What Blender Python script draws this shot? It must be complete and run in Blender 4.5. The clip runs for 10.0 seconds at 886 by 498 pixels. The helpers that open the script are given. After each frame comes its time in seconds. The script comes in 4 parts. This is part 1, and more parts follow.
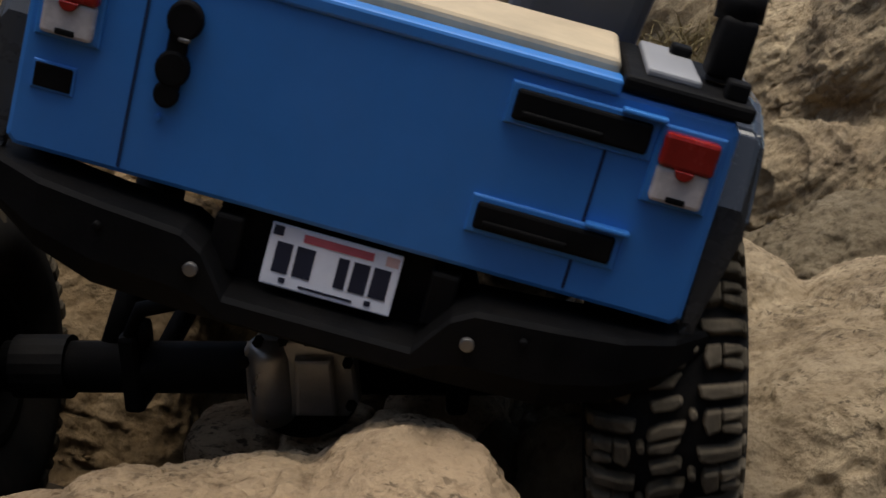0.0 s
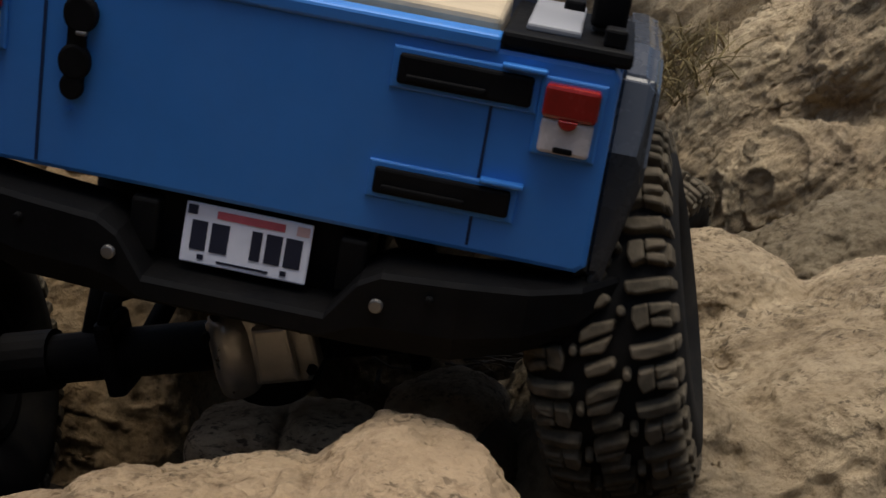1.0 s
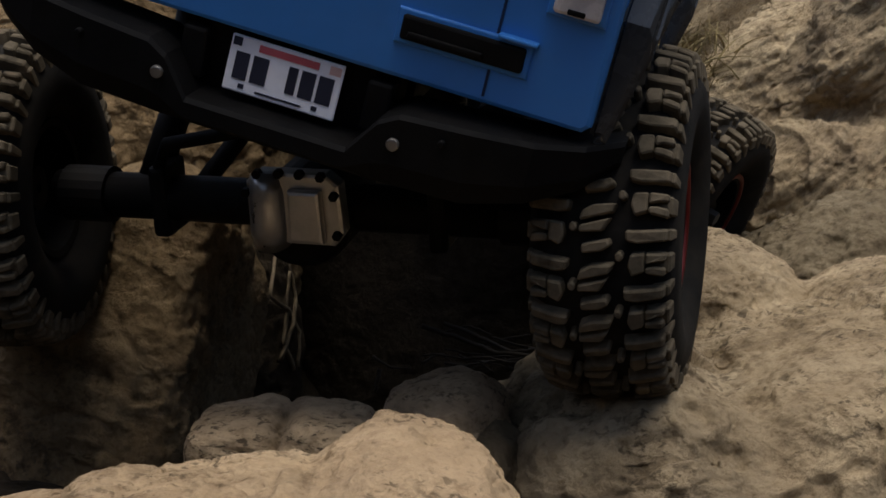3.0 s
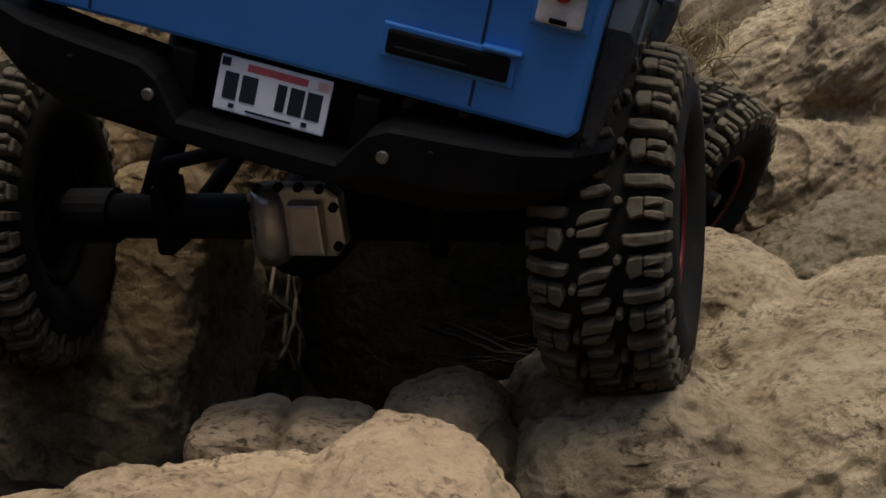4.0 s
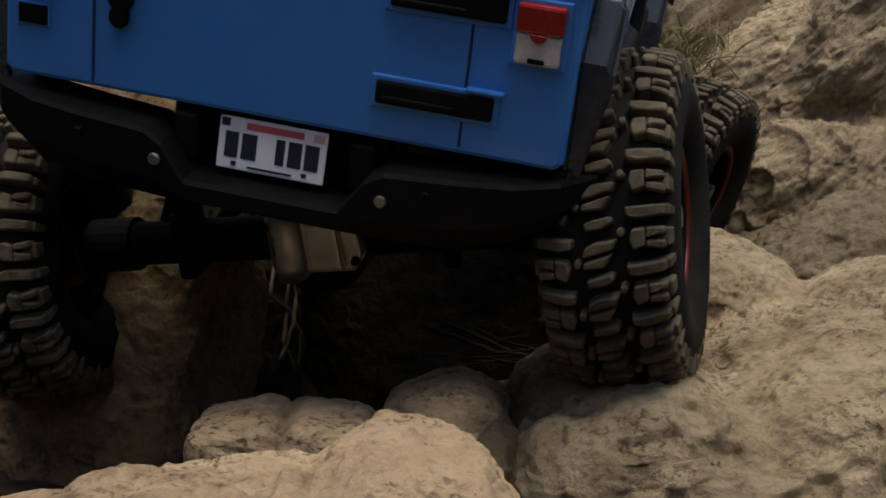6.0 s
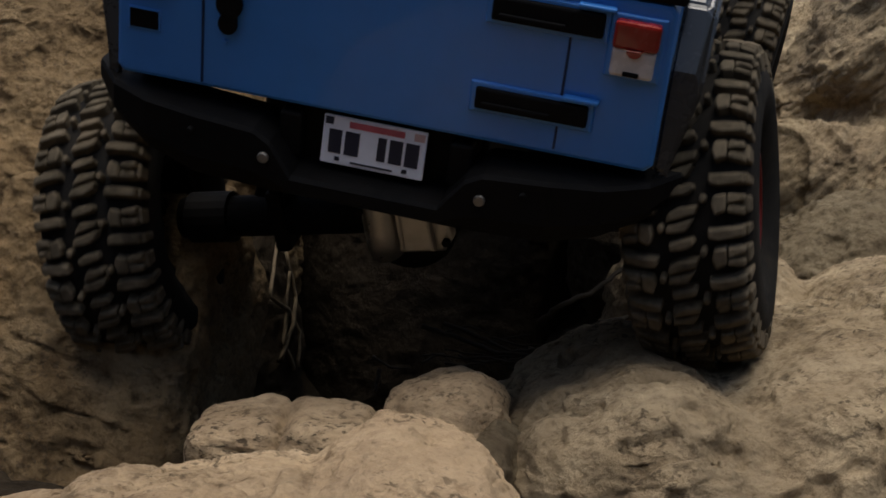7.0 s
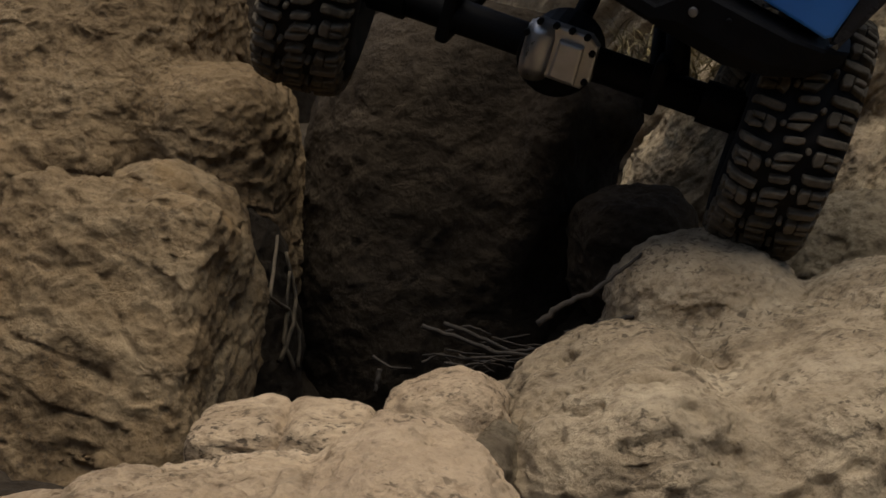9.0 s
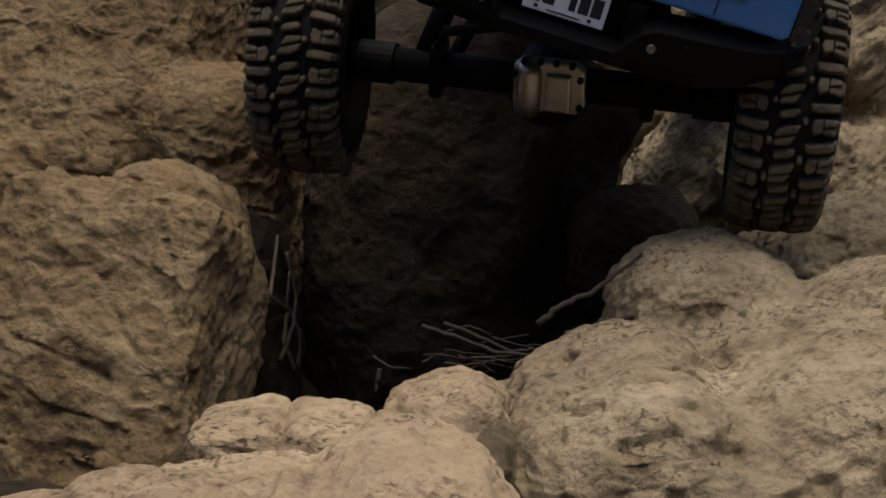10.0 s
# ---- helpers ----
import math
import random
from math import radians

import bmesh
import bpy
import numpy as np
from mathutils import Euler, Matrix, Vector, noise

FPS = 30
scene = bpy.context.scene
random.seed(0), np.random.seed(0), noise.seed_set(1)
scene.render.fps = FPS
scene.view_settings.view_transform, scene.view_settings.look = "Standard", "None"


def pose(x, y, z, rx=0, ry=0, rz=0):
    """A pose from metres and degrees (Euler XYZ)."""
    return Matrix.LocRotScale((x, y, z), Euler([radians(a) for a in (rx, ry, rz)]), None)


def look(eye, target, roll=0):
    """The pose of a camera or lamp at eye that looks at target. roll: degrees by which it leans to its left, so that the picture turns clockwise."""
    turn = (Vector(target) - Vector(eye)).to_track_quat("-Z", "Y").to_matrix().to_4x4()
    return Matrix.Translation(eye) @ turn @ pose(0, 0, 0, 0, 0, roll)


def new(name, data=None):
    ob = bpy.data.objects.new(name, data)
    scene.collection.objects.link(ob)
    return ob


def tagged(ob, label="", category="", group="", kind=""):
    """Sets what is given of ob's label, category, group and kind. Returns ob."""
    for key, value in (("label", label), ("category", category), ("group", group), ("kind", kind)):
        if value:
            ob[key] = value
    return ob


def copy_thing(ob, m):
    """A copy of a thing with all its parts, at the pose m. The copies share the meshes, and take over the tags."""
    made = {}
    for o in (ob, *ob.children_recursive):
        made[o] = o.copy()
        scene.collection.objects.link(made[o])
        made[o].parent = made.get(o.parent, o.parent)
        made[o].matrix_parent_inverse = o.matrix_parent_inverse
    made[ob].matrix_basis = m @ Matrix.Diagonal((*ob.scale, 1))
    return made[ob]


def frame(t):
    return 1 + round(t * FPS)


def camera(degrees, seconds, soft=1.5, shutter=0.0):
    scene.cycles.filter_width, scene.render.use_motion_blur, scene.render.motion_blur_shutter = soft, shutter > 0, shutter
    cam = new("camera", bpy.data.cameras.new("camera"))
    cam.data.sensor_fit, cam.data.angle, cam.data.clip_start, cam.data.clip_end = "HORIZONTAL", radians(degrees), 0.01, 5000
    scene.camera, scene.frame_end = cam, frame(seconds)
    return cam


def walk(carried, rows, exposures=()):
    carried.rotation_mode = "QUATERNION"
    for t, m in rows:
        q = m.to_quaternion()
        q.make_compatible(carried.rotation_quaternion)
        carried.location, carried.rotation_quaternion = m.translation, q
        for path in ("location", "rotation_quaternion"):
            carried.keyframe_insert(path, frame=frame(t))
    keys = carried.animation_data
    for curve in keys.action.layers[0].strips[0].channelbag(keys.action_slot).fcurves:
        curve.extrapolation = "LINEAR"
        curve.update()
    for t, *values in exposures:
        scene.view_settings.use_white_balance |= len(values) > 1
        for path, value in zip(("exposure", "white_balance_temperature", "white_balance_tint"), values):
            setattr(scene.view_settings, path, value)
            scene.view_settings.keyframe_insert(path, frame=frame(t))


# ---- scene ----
# Camera on a low tripod close to a radio-controlled crawler, at model scale.
cam = camera(35, 10.0, soft=1.6, shutter=0.4)
EYE = (0.0, 0.0, 0.30)
STAND = look(EYE, (0.0, 1.0, 0.30 - math.tan(radians(12.0))))
walk(cam, [(0.0, STAND), (10.0, STAND)], exposures=[(0.0, 0.46), (1.0, 0.53), (4.0, 0.53), (5.5, 0.53), (7.0, 0.38), (8.0, 0.33), (9.0, 0.38), (10.0, 0.53)])

# ---------------------------------------------------------------- light
world = bpy.data.worlds.new("sky")
scene.world = world
world.use_nodes = True
wn = world.node_tree
sky = wn.nodes.new("ShaderNodeTexSky")
sky.sky_type = "NISHITA"
sky.sun_disc = False
sky.sun_elevation, sky.sun_rotation = radians(83), radians(-90)
sky.air_density, sky.dust_density = 1.0, 3.0
wn.links.new(sky.outputs["Color"], wn.nodes["Background"].inputs["Color"])
wn.nodes["Background"].inputs["Strength"].default_value = 0.082
sun = new("sun", bpy.data.lights.new("sun", "SUN"))
sun.data.energy, sun.data.angle, sun.data.color = 2.1, radians(50), (1.0, 0.94, 0.85)
sun.matrix_world = look((0.45, 0.25, 3.0), (0, 0.4, 0.1))


# ---------------------------------------------------------------- materials
def material(name):
    m = bpy.data.materials.new(name)
    m.use_nodes = True
    nt = m.node_tree
    return m, nt, nt.nodes["Principled BSDF"]


def noise_node(nt, scale, detail=6.0, rough=0.6, distort=0.0, vec=None):
    n = nt.nodes.new("ShaderNodeTexNoise")
    n.inputs["Scale"].default_value = scale
    n.inputs["Detail"].default_value = detail
    n.inputs["Roughness"].default_value = rough
    n.inputs["Distortion"].default_value = distort
    if vec is not None:
        nt.links.new(vec, n.inputs["Vector"])
    return n


def ramp(nt, fac, stops):
    r = nt.nodes.new("ShaderNodeValToRGB")
    els = r.color_ramp.elements
    while len(els) < len(stops):
        els.new(0.5)
    for e, (p, c) in zip(els, stops):
        e.position, e.color = p, (*c, 1)
    nt.links.new(fac, r.inputs["Fac"])
    return r


def mix(nt, kind, fac, a, b):
    m = nt.nodes.new("ShaderNodeMix")
    m.data_type, m.blend_type = "RGBA", kind
    for sock, v in ((m.inputs[0], fac), (m.inputs[6], a), (m.inputs[7], b)):
        if isinstance(v, bpy.types.NodeSocket):
            nt.links.new(v, sock)
        elif isinstance(v, tuple):
            sock.default_value = (*v, 1)
        else:
            sock.default_value = v
    return m.outputs[2]


def bump(nt, bsdf, height, strength, distance, normal=None):
    b = nt.nodes.new("ShaderNodeBump")
    b.inputs["Strength"].default_value, b.inputs["Distance"].default_value = strength, distance
    nt.links.new(height, b.inputs["Height"])
    if normal is not None:
        nt.links.new(normal, b.inputs["Normal"])
    nt.links.new(b.outputs["Normal"], bsdf.inputs["Normal"])
    return b.outputs["Normal"]


def coords(nt, scale=(1, 1, 1), turn=(0, 0, 0)):
    tc = nt.nodes.new("ShaderNodeTexCoord")
    mp = nt.nodes.new("ShaderNodeMapping")
    mp.vector_type = "TEXTURE"
    mp.inputs["Scale"].default_value = [1 / s for s in scale]
    mp.inputs["Rotation"].default_value = [radians(a) for a in turn]
    nt.links.new(tc.outputs["Object"], mp.inputs["Vector"])
    return mp.outputs["Vector"]


def rock_material(name, dark, mid, light, stain, pits=0.45, turn=(0, 0, 0), drawn=1.4):
    m, nt, b = material(name)
    v = coords(nt)
    sv = coords(nt, (1, 1, drawn), turn)
    big = noise_node(nt, 14, 8, 0.66, 0.5, v)
    grain = noise_node(nt, 140, 8, 0.72, 0.0, v)
    strata = noise_node(nt, 30, 9, 0.68, 0.25, sv)
    base = ramp(nt, big.outputs["Fac"], [(0.30, dark), (0.50, mid), (0.68, light)])
    lay = ramp(nt, strata.outputs["Fac"], [(0.34, (0.34, 0.30, 0.26)), (0.47, (0.85, 0.82, 0.78)), (0.62, (1, 1, 1))])
    c = mix(nt, "MULTIPLY", 0.6, base.outputs["Color"], lay.outputs["Color"])
    gr = ramp(nt, grain.outputs["Fac"], [(0.32, (0.40, 0.36, 0.33)), (0.50, (0.95, 0.94, 0.92)), (0.72, (1.15, 1.13, 1.1))])
    c = mix(nt, "MULTIPLY", 0.8, c, gr.outputs["Color"])
    st = noise_node(nt, 9, 6, 0.65, 0.8, v)
    sf = ramp(nt, st.outputs["Fac"], [(0.52, (0, 0, 0)), (0.72, (0.8, 0.8, 0.8))])
    c = mix(nt, "MIX", sf.outputs["Color"], c, stain)
    # dark spots in clusters, sunk as pits by the last bump
    vor = noise_node(nt, 300, 3, 0.6, 0.4, sv)
    clus = noise_node(nt, 22, 4, 0.6, 0.3, v)
    p1 = ramp(nt, vor.outputs["Fac"], [(0.53, (0, 0, 0)), (0.62, (1, 1, 1))])
    p2 = ramp(nt, clus.outputs["Fac"], [(0.44, (0, 0, 0)), (0.58, (1, 1, 1))])
    pit = mix(nt, "MULTIPLY", 1.0, p1.outputs["Color"], p2.outputs["Color"])
    scaled = mix(nt, "MULTIPLY", 1.0, pit, (pits, pits, pits))
    c = mix(nt, "MIX", scaled, c, (0.06, 0.045, 0.03))
    nt.links.new(c, b.inputs["Base Color"])
    b.inputs["Roughness"].default_value = 0.95
    b.inputs["Specular IOR Level"].default_value = 0.15
    n1 = bump(nt, b, strata.outputs["Fac"], 0.8, 0.0055)
    mid = noise_node(nt, 72, 5, 0.6, 0.9, v)
    edge = ramp(nt, mid.outputs["Fac"], [(0.40, (0, 0, 0)), (0.50, (0.75, 0.75, 0.75)), (0.62, (1, 1, 1))])
    n1 = bump(nt, b, edge.outputs["Color"], 0.4, 0.0022, n1)
    n2 = bump(nt, b, grain.outputs["Fac"], 0.9, 0.0038, n1)
    bump(nt, b, pit, -0.8, 0.003, n2)
    return m


# Sandstone kept darker than WORN, with the shelf's shade in its colour.
SAND = rock_material("sandstone", (0.1332, 0.1008, 0.0654), (0.2124, 0.1719, 0.1116), (0.2925, 0.2403, 0.162), (0.1863, 0.1422, 0.0864))
PALE = rock_material("pale_sandstone", (0.3895, 0.2889, 0.187), (0.5671, 0.4262, 0.271), (0.7083, 0.5474, 0.362), (0.4965, 0.3575, 0.221), 0.8, (0, 4, 0), 2.4)
OCHRE = rock_material("ochre_rock", (0.155, 0.104, 0.053), (0.268, 0.188, 0.102), (0.352, 0.262, 0.153), (0.32, 0.198, 0.085), 0.5, (25, 10, 0))
# Dark brown stands in for shade on the rock in the gully.
SHADE = rock_material("shaded_rock", (0.033, 0.0249, 0.0165), (0.0598, 0.0454, 0.0297), (0.0949, 0.0735, 0.0504), (0.0496, 0.0358, 0.0208), 0.35, (80, 0, 0))
BANK = rock_material("layered_rock", (0.264, 0.2019, 0.1319), (0.4424, 0.3519, 0.2263), (0.5873, 0.4838, 0.3235), (0.3583, 0.2665, 0.1552), 0.4, (0, -42, 0), 4.0)
WORN = rock_material("weathered_sandstone", (0.2624, 0.2033, 0.1312), (0.4209, 0.3294, 0.2123), (0.5792, 0.4664, 0.3099), (0.3797, 0.2889, 0.1787), 0.7, (15, -12, 0), 1.6)


def plain(name, col, rough, metal=0.0, vary=0.25, scale=60, relief=0.0, coat=0.0, dust=0.0, spec=0.5):
    m, nt, b = material(name)
    v = coords(nt)
    n = noise_node(nt, scale, 6, 0.65, 0.2, v)
    lo = tuple(x * (1 - vary) for x in col)
    hi = tuple(min(1, x * (1 + vary)) for x in col)
    c = ramp(nt, n.outputs["Fac"], [(0.3, lo), (0.7, hi)]).outputs["Color"]
    if dust:
        d = noise_node(nt, scale * 0.35, 7, 0.7, 0.5, v)
        f = ramp(nt, d.outputs["Fac"], [(0.42, (0, 0, 0)), (0.75, (dust, dust, dust))])
        c = mix(nt, "MIX", f.outputs["Color"], c, (0.34, 0.265, 0.18))
    nt.links.new(c, b.inputs["Base Color"])
    r = ramp(nt, n.outputs["Fac"], [(0.3, (max(0, rough - 0.08),) * 3), (0.7, (min(1, rough + 0.1),) * 3)])
    nt.links.new(r.outputs["Color"], b.inputs["Roughness"])
    b.inputs["Metallic"].default_value = metal
    b.inputs["Coat Weight"].default_value = coat
    b.inputs["Specular IOR Level"].default_value = spec
    if relief:
        fine = noise_node(nt, scale * 8, 4, 0.6, 0.0, v)
        bump(nt, b, fine.outputs["Fac"], 0.5, relief)
    return m


BLUE = plain("blue_paint", (0.040, 0.225, 0.64), 0.42, vary=0.08, scale=25, dust=0.08, coat=0.22)
SEAM = plain("seam_shadow", (0.004, 0.02, 0.07), 0.7)
BLACK = plain("black_plastic", (0.0048, 0.0048, 0.0052), 0.6, vary=0.3, scale=90, relief=0.0002, dust=0.015, spec=0.10)
FLARE = plain("flare_plastic", (0.026, 0.028, 0.031), 0.26, vary=0.12, scale=80, dust=0.05, coat=0.5)
RUBBER = plain("tyre_rubber", (0.011, 0.0105, 0.010), 0.9, vary=0.3, scale=120, relief=0.0002, dust=0.05, spec=0.12)
LUG = plain("dusty_tread_rubber", (0.085, 0.071, 0.050), 0.95, vary=0.5, scale=130, relief=0.0003, dust=0.42, spec=0.08)
STEEL = plain("cast_metal", (0.46, 0.45, 0.43), 0.34, metal=0.8, vary=0.2, scale=70, relief=0.0002, dust=0.15)
BOLT = plain("bolt_metal", (0.22, 0.21, 0.2), 0.4, metal=0.8)
REDP = plain("red_ring", (0.13, 0.012, 0.009), 0.4, metal=0.4)
LENS_R = plain("red_lens", (0.27, 0.011, 0.008), 0.22, vary=0.15, scale=200, coat=0.4)
LENS_W = plain("clear_lens", (0.62, 0.56, 0.53), 0.25, vary=0.12, scale=200, coat=0.4)
PLATE = plain("plate_white", (0.86, 0.86, 0.92), 0.4, vary=0.06, scale=90, dust=0.06)
INK = plain("plate_ink", (0.012, 0.014, 0.03), 0.5)
INK_R = plain("plate_red", (0.50, 0.10, 0.12), 0.5)
INK_P = plain("plate_peach", (0.62, 0.40, 0.36), 0.5)
TAN = plain("tan_foam", (0.52, 0.42, 0.28), 0.85, vary=0.15, scale=40, relief=0.0004)
GREY = plain("grey_plastic", (0.085, 0.086, 0.090), 0.4, vary=0.15, scale=60)
PANEL = plain("pale_panel", (0.30, 0.30, 0.31), 0.5, vary=0.12, scale=50, dust=0.1)
# Twig brown taken near black to stand for the gully's shade.
TWIG = plain("dry_twig", (0.030, 0.022, 0.014), 0.9, vary=0.4, scale=200, relief=0.0004)
ROOT = plain("root_bark", (0.15, 0.112, 0.066), 0.9, vary=0.5, scale=150, relief=0.0004)
STRAW = plain("dry_straw", (0.22, 0.17, 0.075), 0.9, vary=0.5, scale=60)


# ---------------------------------------------------------------- mesh helpers
def mesh_of(bm, name, mat, smooth=False):
    me = bpy.data.meshes.new(name)
    bm.to_mesh(me)
    bm.free()
    for m in (mat if isinstance(mat, (list, tuple)) else [mat]):
        me.materials.append(m)
    if smooth:
        me.polygons.foreach_set("use_smooth", [True] * len(me.polygons))
    return me


def part(name, bm, mat, parent, label="", smooth=False):
    ob = new(name, mesh_of(bm, name, mat, smooth))
    ob.parent = parent
    if label:
        ob["label"] = label
    return ob


def box(bm, x0, x1, y0, y1, z0, z1, bevel=0.0, m=None, seg=2):
    geo = bmesh.ops.create_cube(bm, size=1.0)
    vs = geo["verts"]
    for v in vs:
        v.co = ((x0 + x1) / 2 + v.co.x * (x1 - x0), (y0 + y1) / 2 + v.co.y * (y1 - y0), (z0 + z1) / 2 + v.co.z * (z1 - z0))
    if bevel:
        es = list({e for v in vs for e in v.link_edges})
        r = bmesh.ops.bevel(bm, geom=es, offset=bevel, segments=seg, affect="EDGES", profile=0.5)
        vs = list({v for f in r["faces"] for v in f.verts} | {v for v in vs if v.is_valid})
    if m is not None:
        for v in vs:
            v.co = m @ v.co
    return vs


def tube(bm, pts, r, seg=10, r1=None):
    """A round bar through the points, with closed ends."""
    pts = [Vector(p) for p in pts]
    rings = []
    for i, p in enumerate(pts):
        d = (pts[min(i + 1, len(pts) - 1)] - pts[max(i - 1, 0)]).normalized()
        a = d.orthogonal().normalized() if not rings else (prev - d * prev.dot(d)).normalized()
        prev = a
        b = d.cross(a)
        rr = r if r1 is None else r + (r1 - r) * i / (len(pts) - 1)
        rings.append([bm.verts.new(p + rr * (math.cos(6.28318 * k / seg) * a + math.sin(6.28318 * k / seg) * b)) for k in range(seg)])
    for q, s in zip(rings, rings[1:]):
        for k in range(seg):
            bm.faces.new((q[k], q[(k + 1) % seg], s[(k + 1) % seg], s[k]))
    bm.faces.new(rings[0][::-1])
    bm.faces.new(rings[-1])


def prism(bm, outline, y0, y1, bevel=0.0):
    """An outline in x and z, carried from y0 to y1."""
    a = [bm.verts.new((x, y0, z)) for x, z in outline]
    b = [bm.verts.new((x, y1, z)) for x, z in outline]
    n = len(a)
    fs = [bm.faces.new(a), bm.faces.new(b[::-1])]
    for k in range(n):
        fs.append(bm.faces.new((a[k], b[k], b[(k + 1) % n], a[(k + 1) % n])))
    bmesh.ops.recalc_face_normals(bm, faces=fs)
    if bevel:
        es = list({e for f in fs[:2] for e in f.edges})
        bmesh.ops.bevel(bm, geom=es, offset=bevel, segments=2, affect="EDGES", profile=0.5)


def lathe(bm, profile, seg=72):
    """A profile of (x, radius) turned about the x axis, closed on itself."""
    rings = []
    for k in range(seg):
        a = 2 * math.pi * k / seg
        rings.append([bm.verts.new((x, -r * math.cos(a), r * math.sin(a))) for x, r in profile])
    n = len(profile)
    for k in range(seg):
        p, q = rings[k], rings[(k + 1) % seg]
        for j in range(n):
            bm.faces.new((p[j], p[(j + 1) % n], q[(j + 1) % n], q[j]))
    bmesh.ops.recalc_face_normals(bm, faces=bm.faces[:])


# ---------------------------------------------------------------- rocks and ground
def lump(verts_out, faces_out, lp, seed, rough, sub, layers, tilt, crag, facet):
    x, y, z, ra, rb, rc, rx, ry, rz, ex = lp
    bm = bmesh.new()
    bmesh.ops.create_icosphere(bm, subdivisions=sub, radius=1.0)
    turn = Euler([radians(a) for a in (rx, ry, rz)]).to_matrix()
    off = Vector((seed * 3.7, seed * 1.3, seed * 2.1))
    lay = Euler([radians(a) for a in tilt]).to_matrix() @ Vector((0, 0, 1))
    size = (ra * rb * rc) ** (1 / 3)
    base = len(verts_out)
    dice = random.Random(int(seed * 100))
    cuts = []
    for _ in range(26):
        n = Vector((dice.gauss(0, 1), dice.gauss(0, 1), dice.gauss(0, 1))).normalized()
        cuts.append((n, dice.uniform(0.86, 1.04)))
    for v in bm.verts:
        d = v.co
        s = (abs(d.x) ** ex + abs(d.y) ** ex + abs(d.z) ** ex) ** (-1 / ex)
        if facet:
            w = Vector(d) + 0.05 * noise.noise_vector(d * 3 + off)
            acc = 1.0
            for n, o in cuts:
                k = n.dot(w)
                if k > 0.2:
                    acc += (k / o) ** 26
            s = s * (1 - facet) + facet * min(s, 1.12) * acc ** (-1 / 26)
        p = Vector((d.x * s * ra, d.y * s * rb, d.z * s * rc))
        n = turn @ Vector((p.x / ra ** 2, p.y / rb ** 2, p.z / rc ** 2)).normalized()
        p = turn @ p + Vector((x, y, z))
        q = p + off
        h = size * 0.09 * noise.fractal(q * (0.9 / size), 0.8, 2.1, 3)
        h += rough * 0.0055 * noise.fractal(q * 26, 0.75, 2.1, 4)
        h += rough * 0.0016 * (abs(noise.noise(q * 60)) * -2 + 0.5)
        h += rough * 0.0010 * noise.fractal(q * 150, 0.6, 2.2, 2)
        if crag:
            # ledges and chips drawn out along the bedding
            k = q - lay * (q.dot(lay) * -1.4)
            a1 = noise.fractal(k * 19, 0.55, 2.2, 6)
            a2 = noise.noise(k * 44)
            h += crag * (0.0034 * a1 + 0.0022 * (0.35 - abs(a2)) + 0.0016 * noise.fractal(k * 120, 0.5, 2.2, 3))
        if layers:
            w = q.dot(lay) * 42 + 1.6 * noise.noise(q * 11)
            h += layers * 0.006 * (abs((w % 1.0) - 0.35) - 0.3)
        verts_out.append(p + n * h)
    bm.verts.index_update()
    for f in bm.faces:
        faces_out.append([v.index + base for v in f.verts])
    bm.free()


def rock(name, label, mat, shape, seed, rough=1.0, sub=6, layers=0.0, tilt=(0, 0, 0), crag=0.0, facet=0.6):
    """shape: middle, half sizes, turn, and how boxy it is."""
    vs, fs = [], []
    lump(vs, fs, shape, seed, rough, sub, layers, tilt, crag, facet)
    me = bpy.data.meshes.new(name)
    me.from_pydata(vs, [], fs)
    me.materials.append(mat)
    me.polygons.foreach_set("use_smooth", [True] * len(me.polygons))
    return tagged(new(name, me), label, "rock")


def skin(vals, low, cell):
    """The zero surface of a grid of values, as vertices and quads: one vertex in each crossed cell."""
    neg = vals < 0
    nx, ny, nz = (s - 1 for s in vals.shape)
    corners = [(i, j, k) for i in (0, 1) for j in (0, 1) for k in (0, 1)]
    count = sum(neg[i:nx + i, j:ny + j, k:nz + k].astype(np.int8) for i, j, k in corners)
    act = np.argwhere((count > 0) & (count < 8))
    ident = -np.ones((nx, ny, nz), np.int64)
    ident[tuple(act.T)] = np.arange(len(act))
    total, hits = np.zeros((len(act), 3)), np.zeros(len(act))
    for axis in range(3):
        for c in corners:
            if c[axis]:
                continue
            d = list(c)
            d[axis] = 1
            va = vals[tuple((act + c).T)]
            vb = vals[tuple((act + d).T)]
            cross = (va < 0) != (vb < 0)
            f = np.where(cross, va / np.where(cross, va - vb, 1), 0)
            p = np.tile(np.array(c, float), (len(act), 1))
            p[:, axis] += f
            total += p * cross[:, None]
            hits += cross
    verts = (act + total / hits[:, None]) * cell + np.array(low)
    quads = []
    for axis in range(3):
        u, w = (axis + 1) % 3, (axis + 2) % 3
        step = np.eye(3, dtype=int)
        sl = [slice(1, -1)] * 3
        sl[axis] = slice(0, -1)
        sh = [slice(1, -1)] * 3
        sh[axis] = slice(1, None)
        lo_, hi_ = neg[tuple(sl)], neg[tuple(sh)]
        at = np.argwhere(lo_ != hi_)
        off = np.ones(3, int)
        off[axis] = 0
        at = at + off
        flip = neg[tuple(at.T)]
        q = [ident[tuple((at - du * step[u] - dw * step[w]).T)] for du, dw in ((0, 0), (1, 0), (1, 1), (0, 1))]
        q = np.stack(q, 1)
        q[~flip] = q[~flip][:, ::-1]
        quads.append(q)
    quads = np.concatenate(quads)
    return verts, quads[(quads >= 0).all(1)]


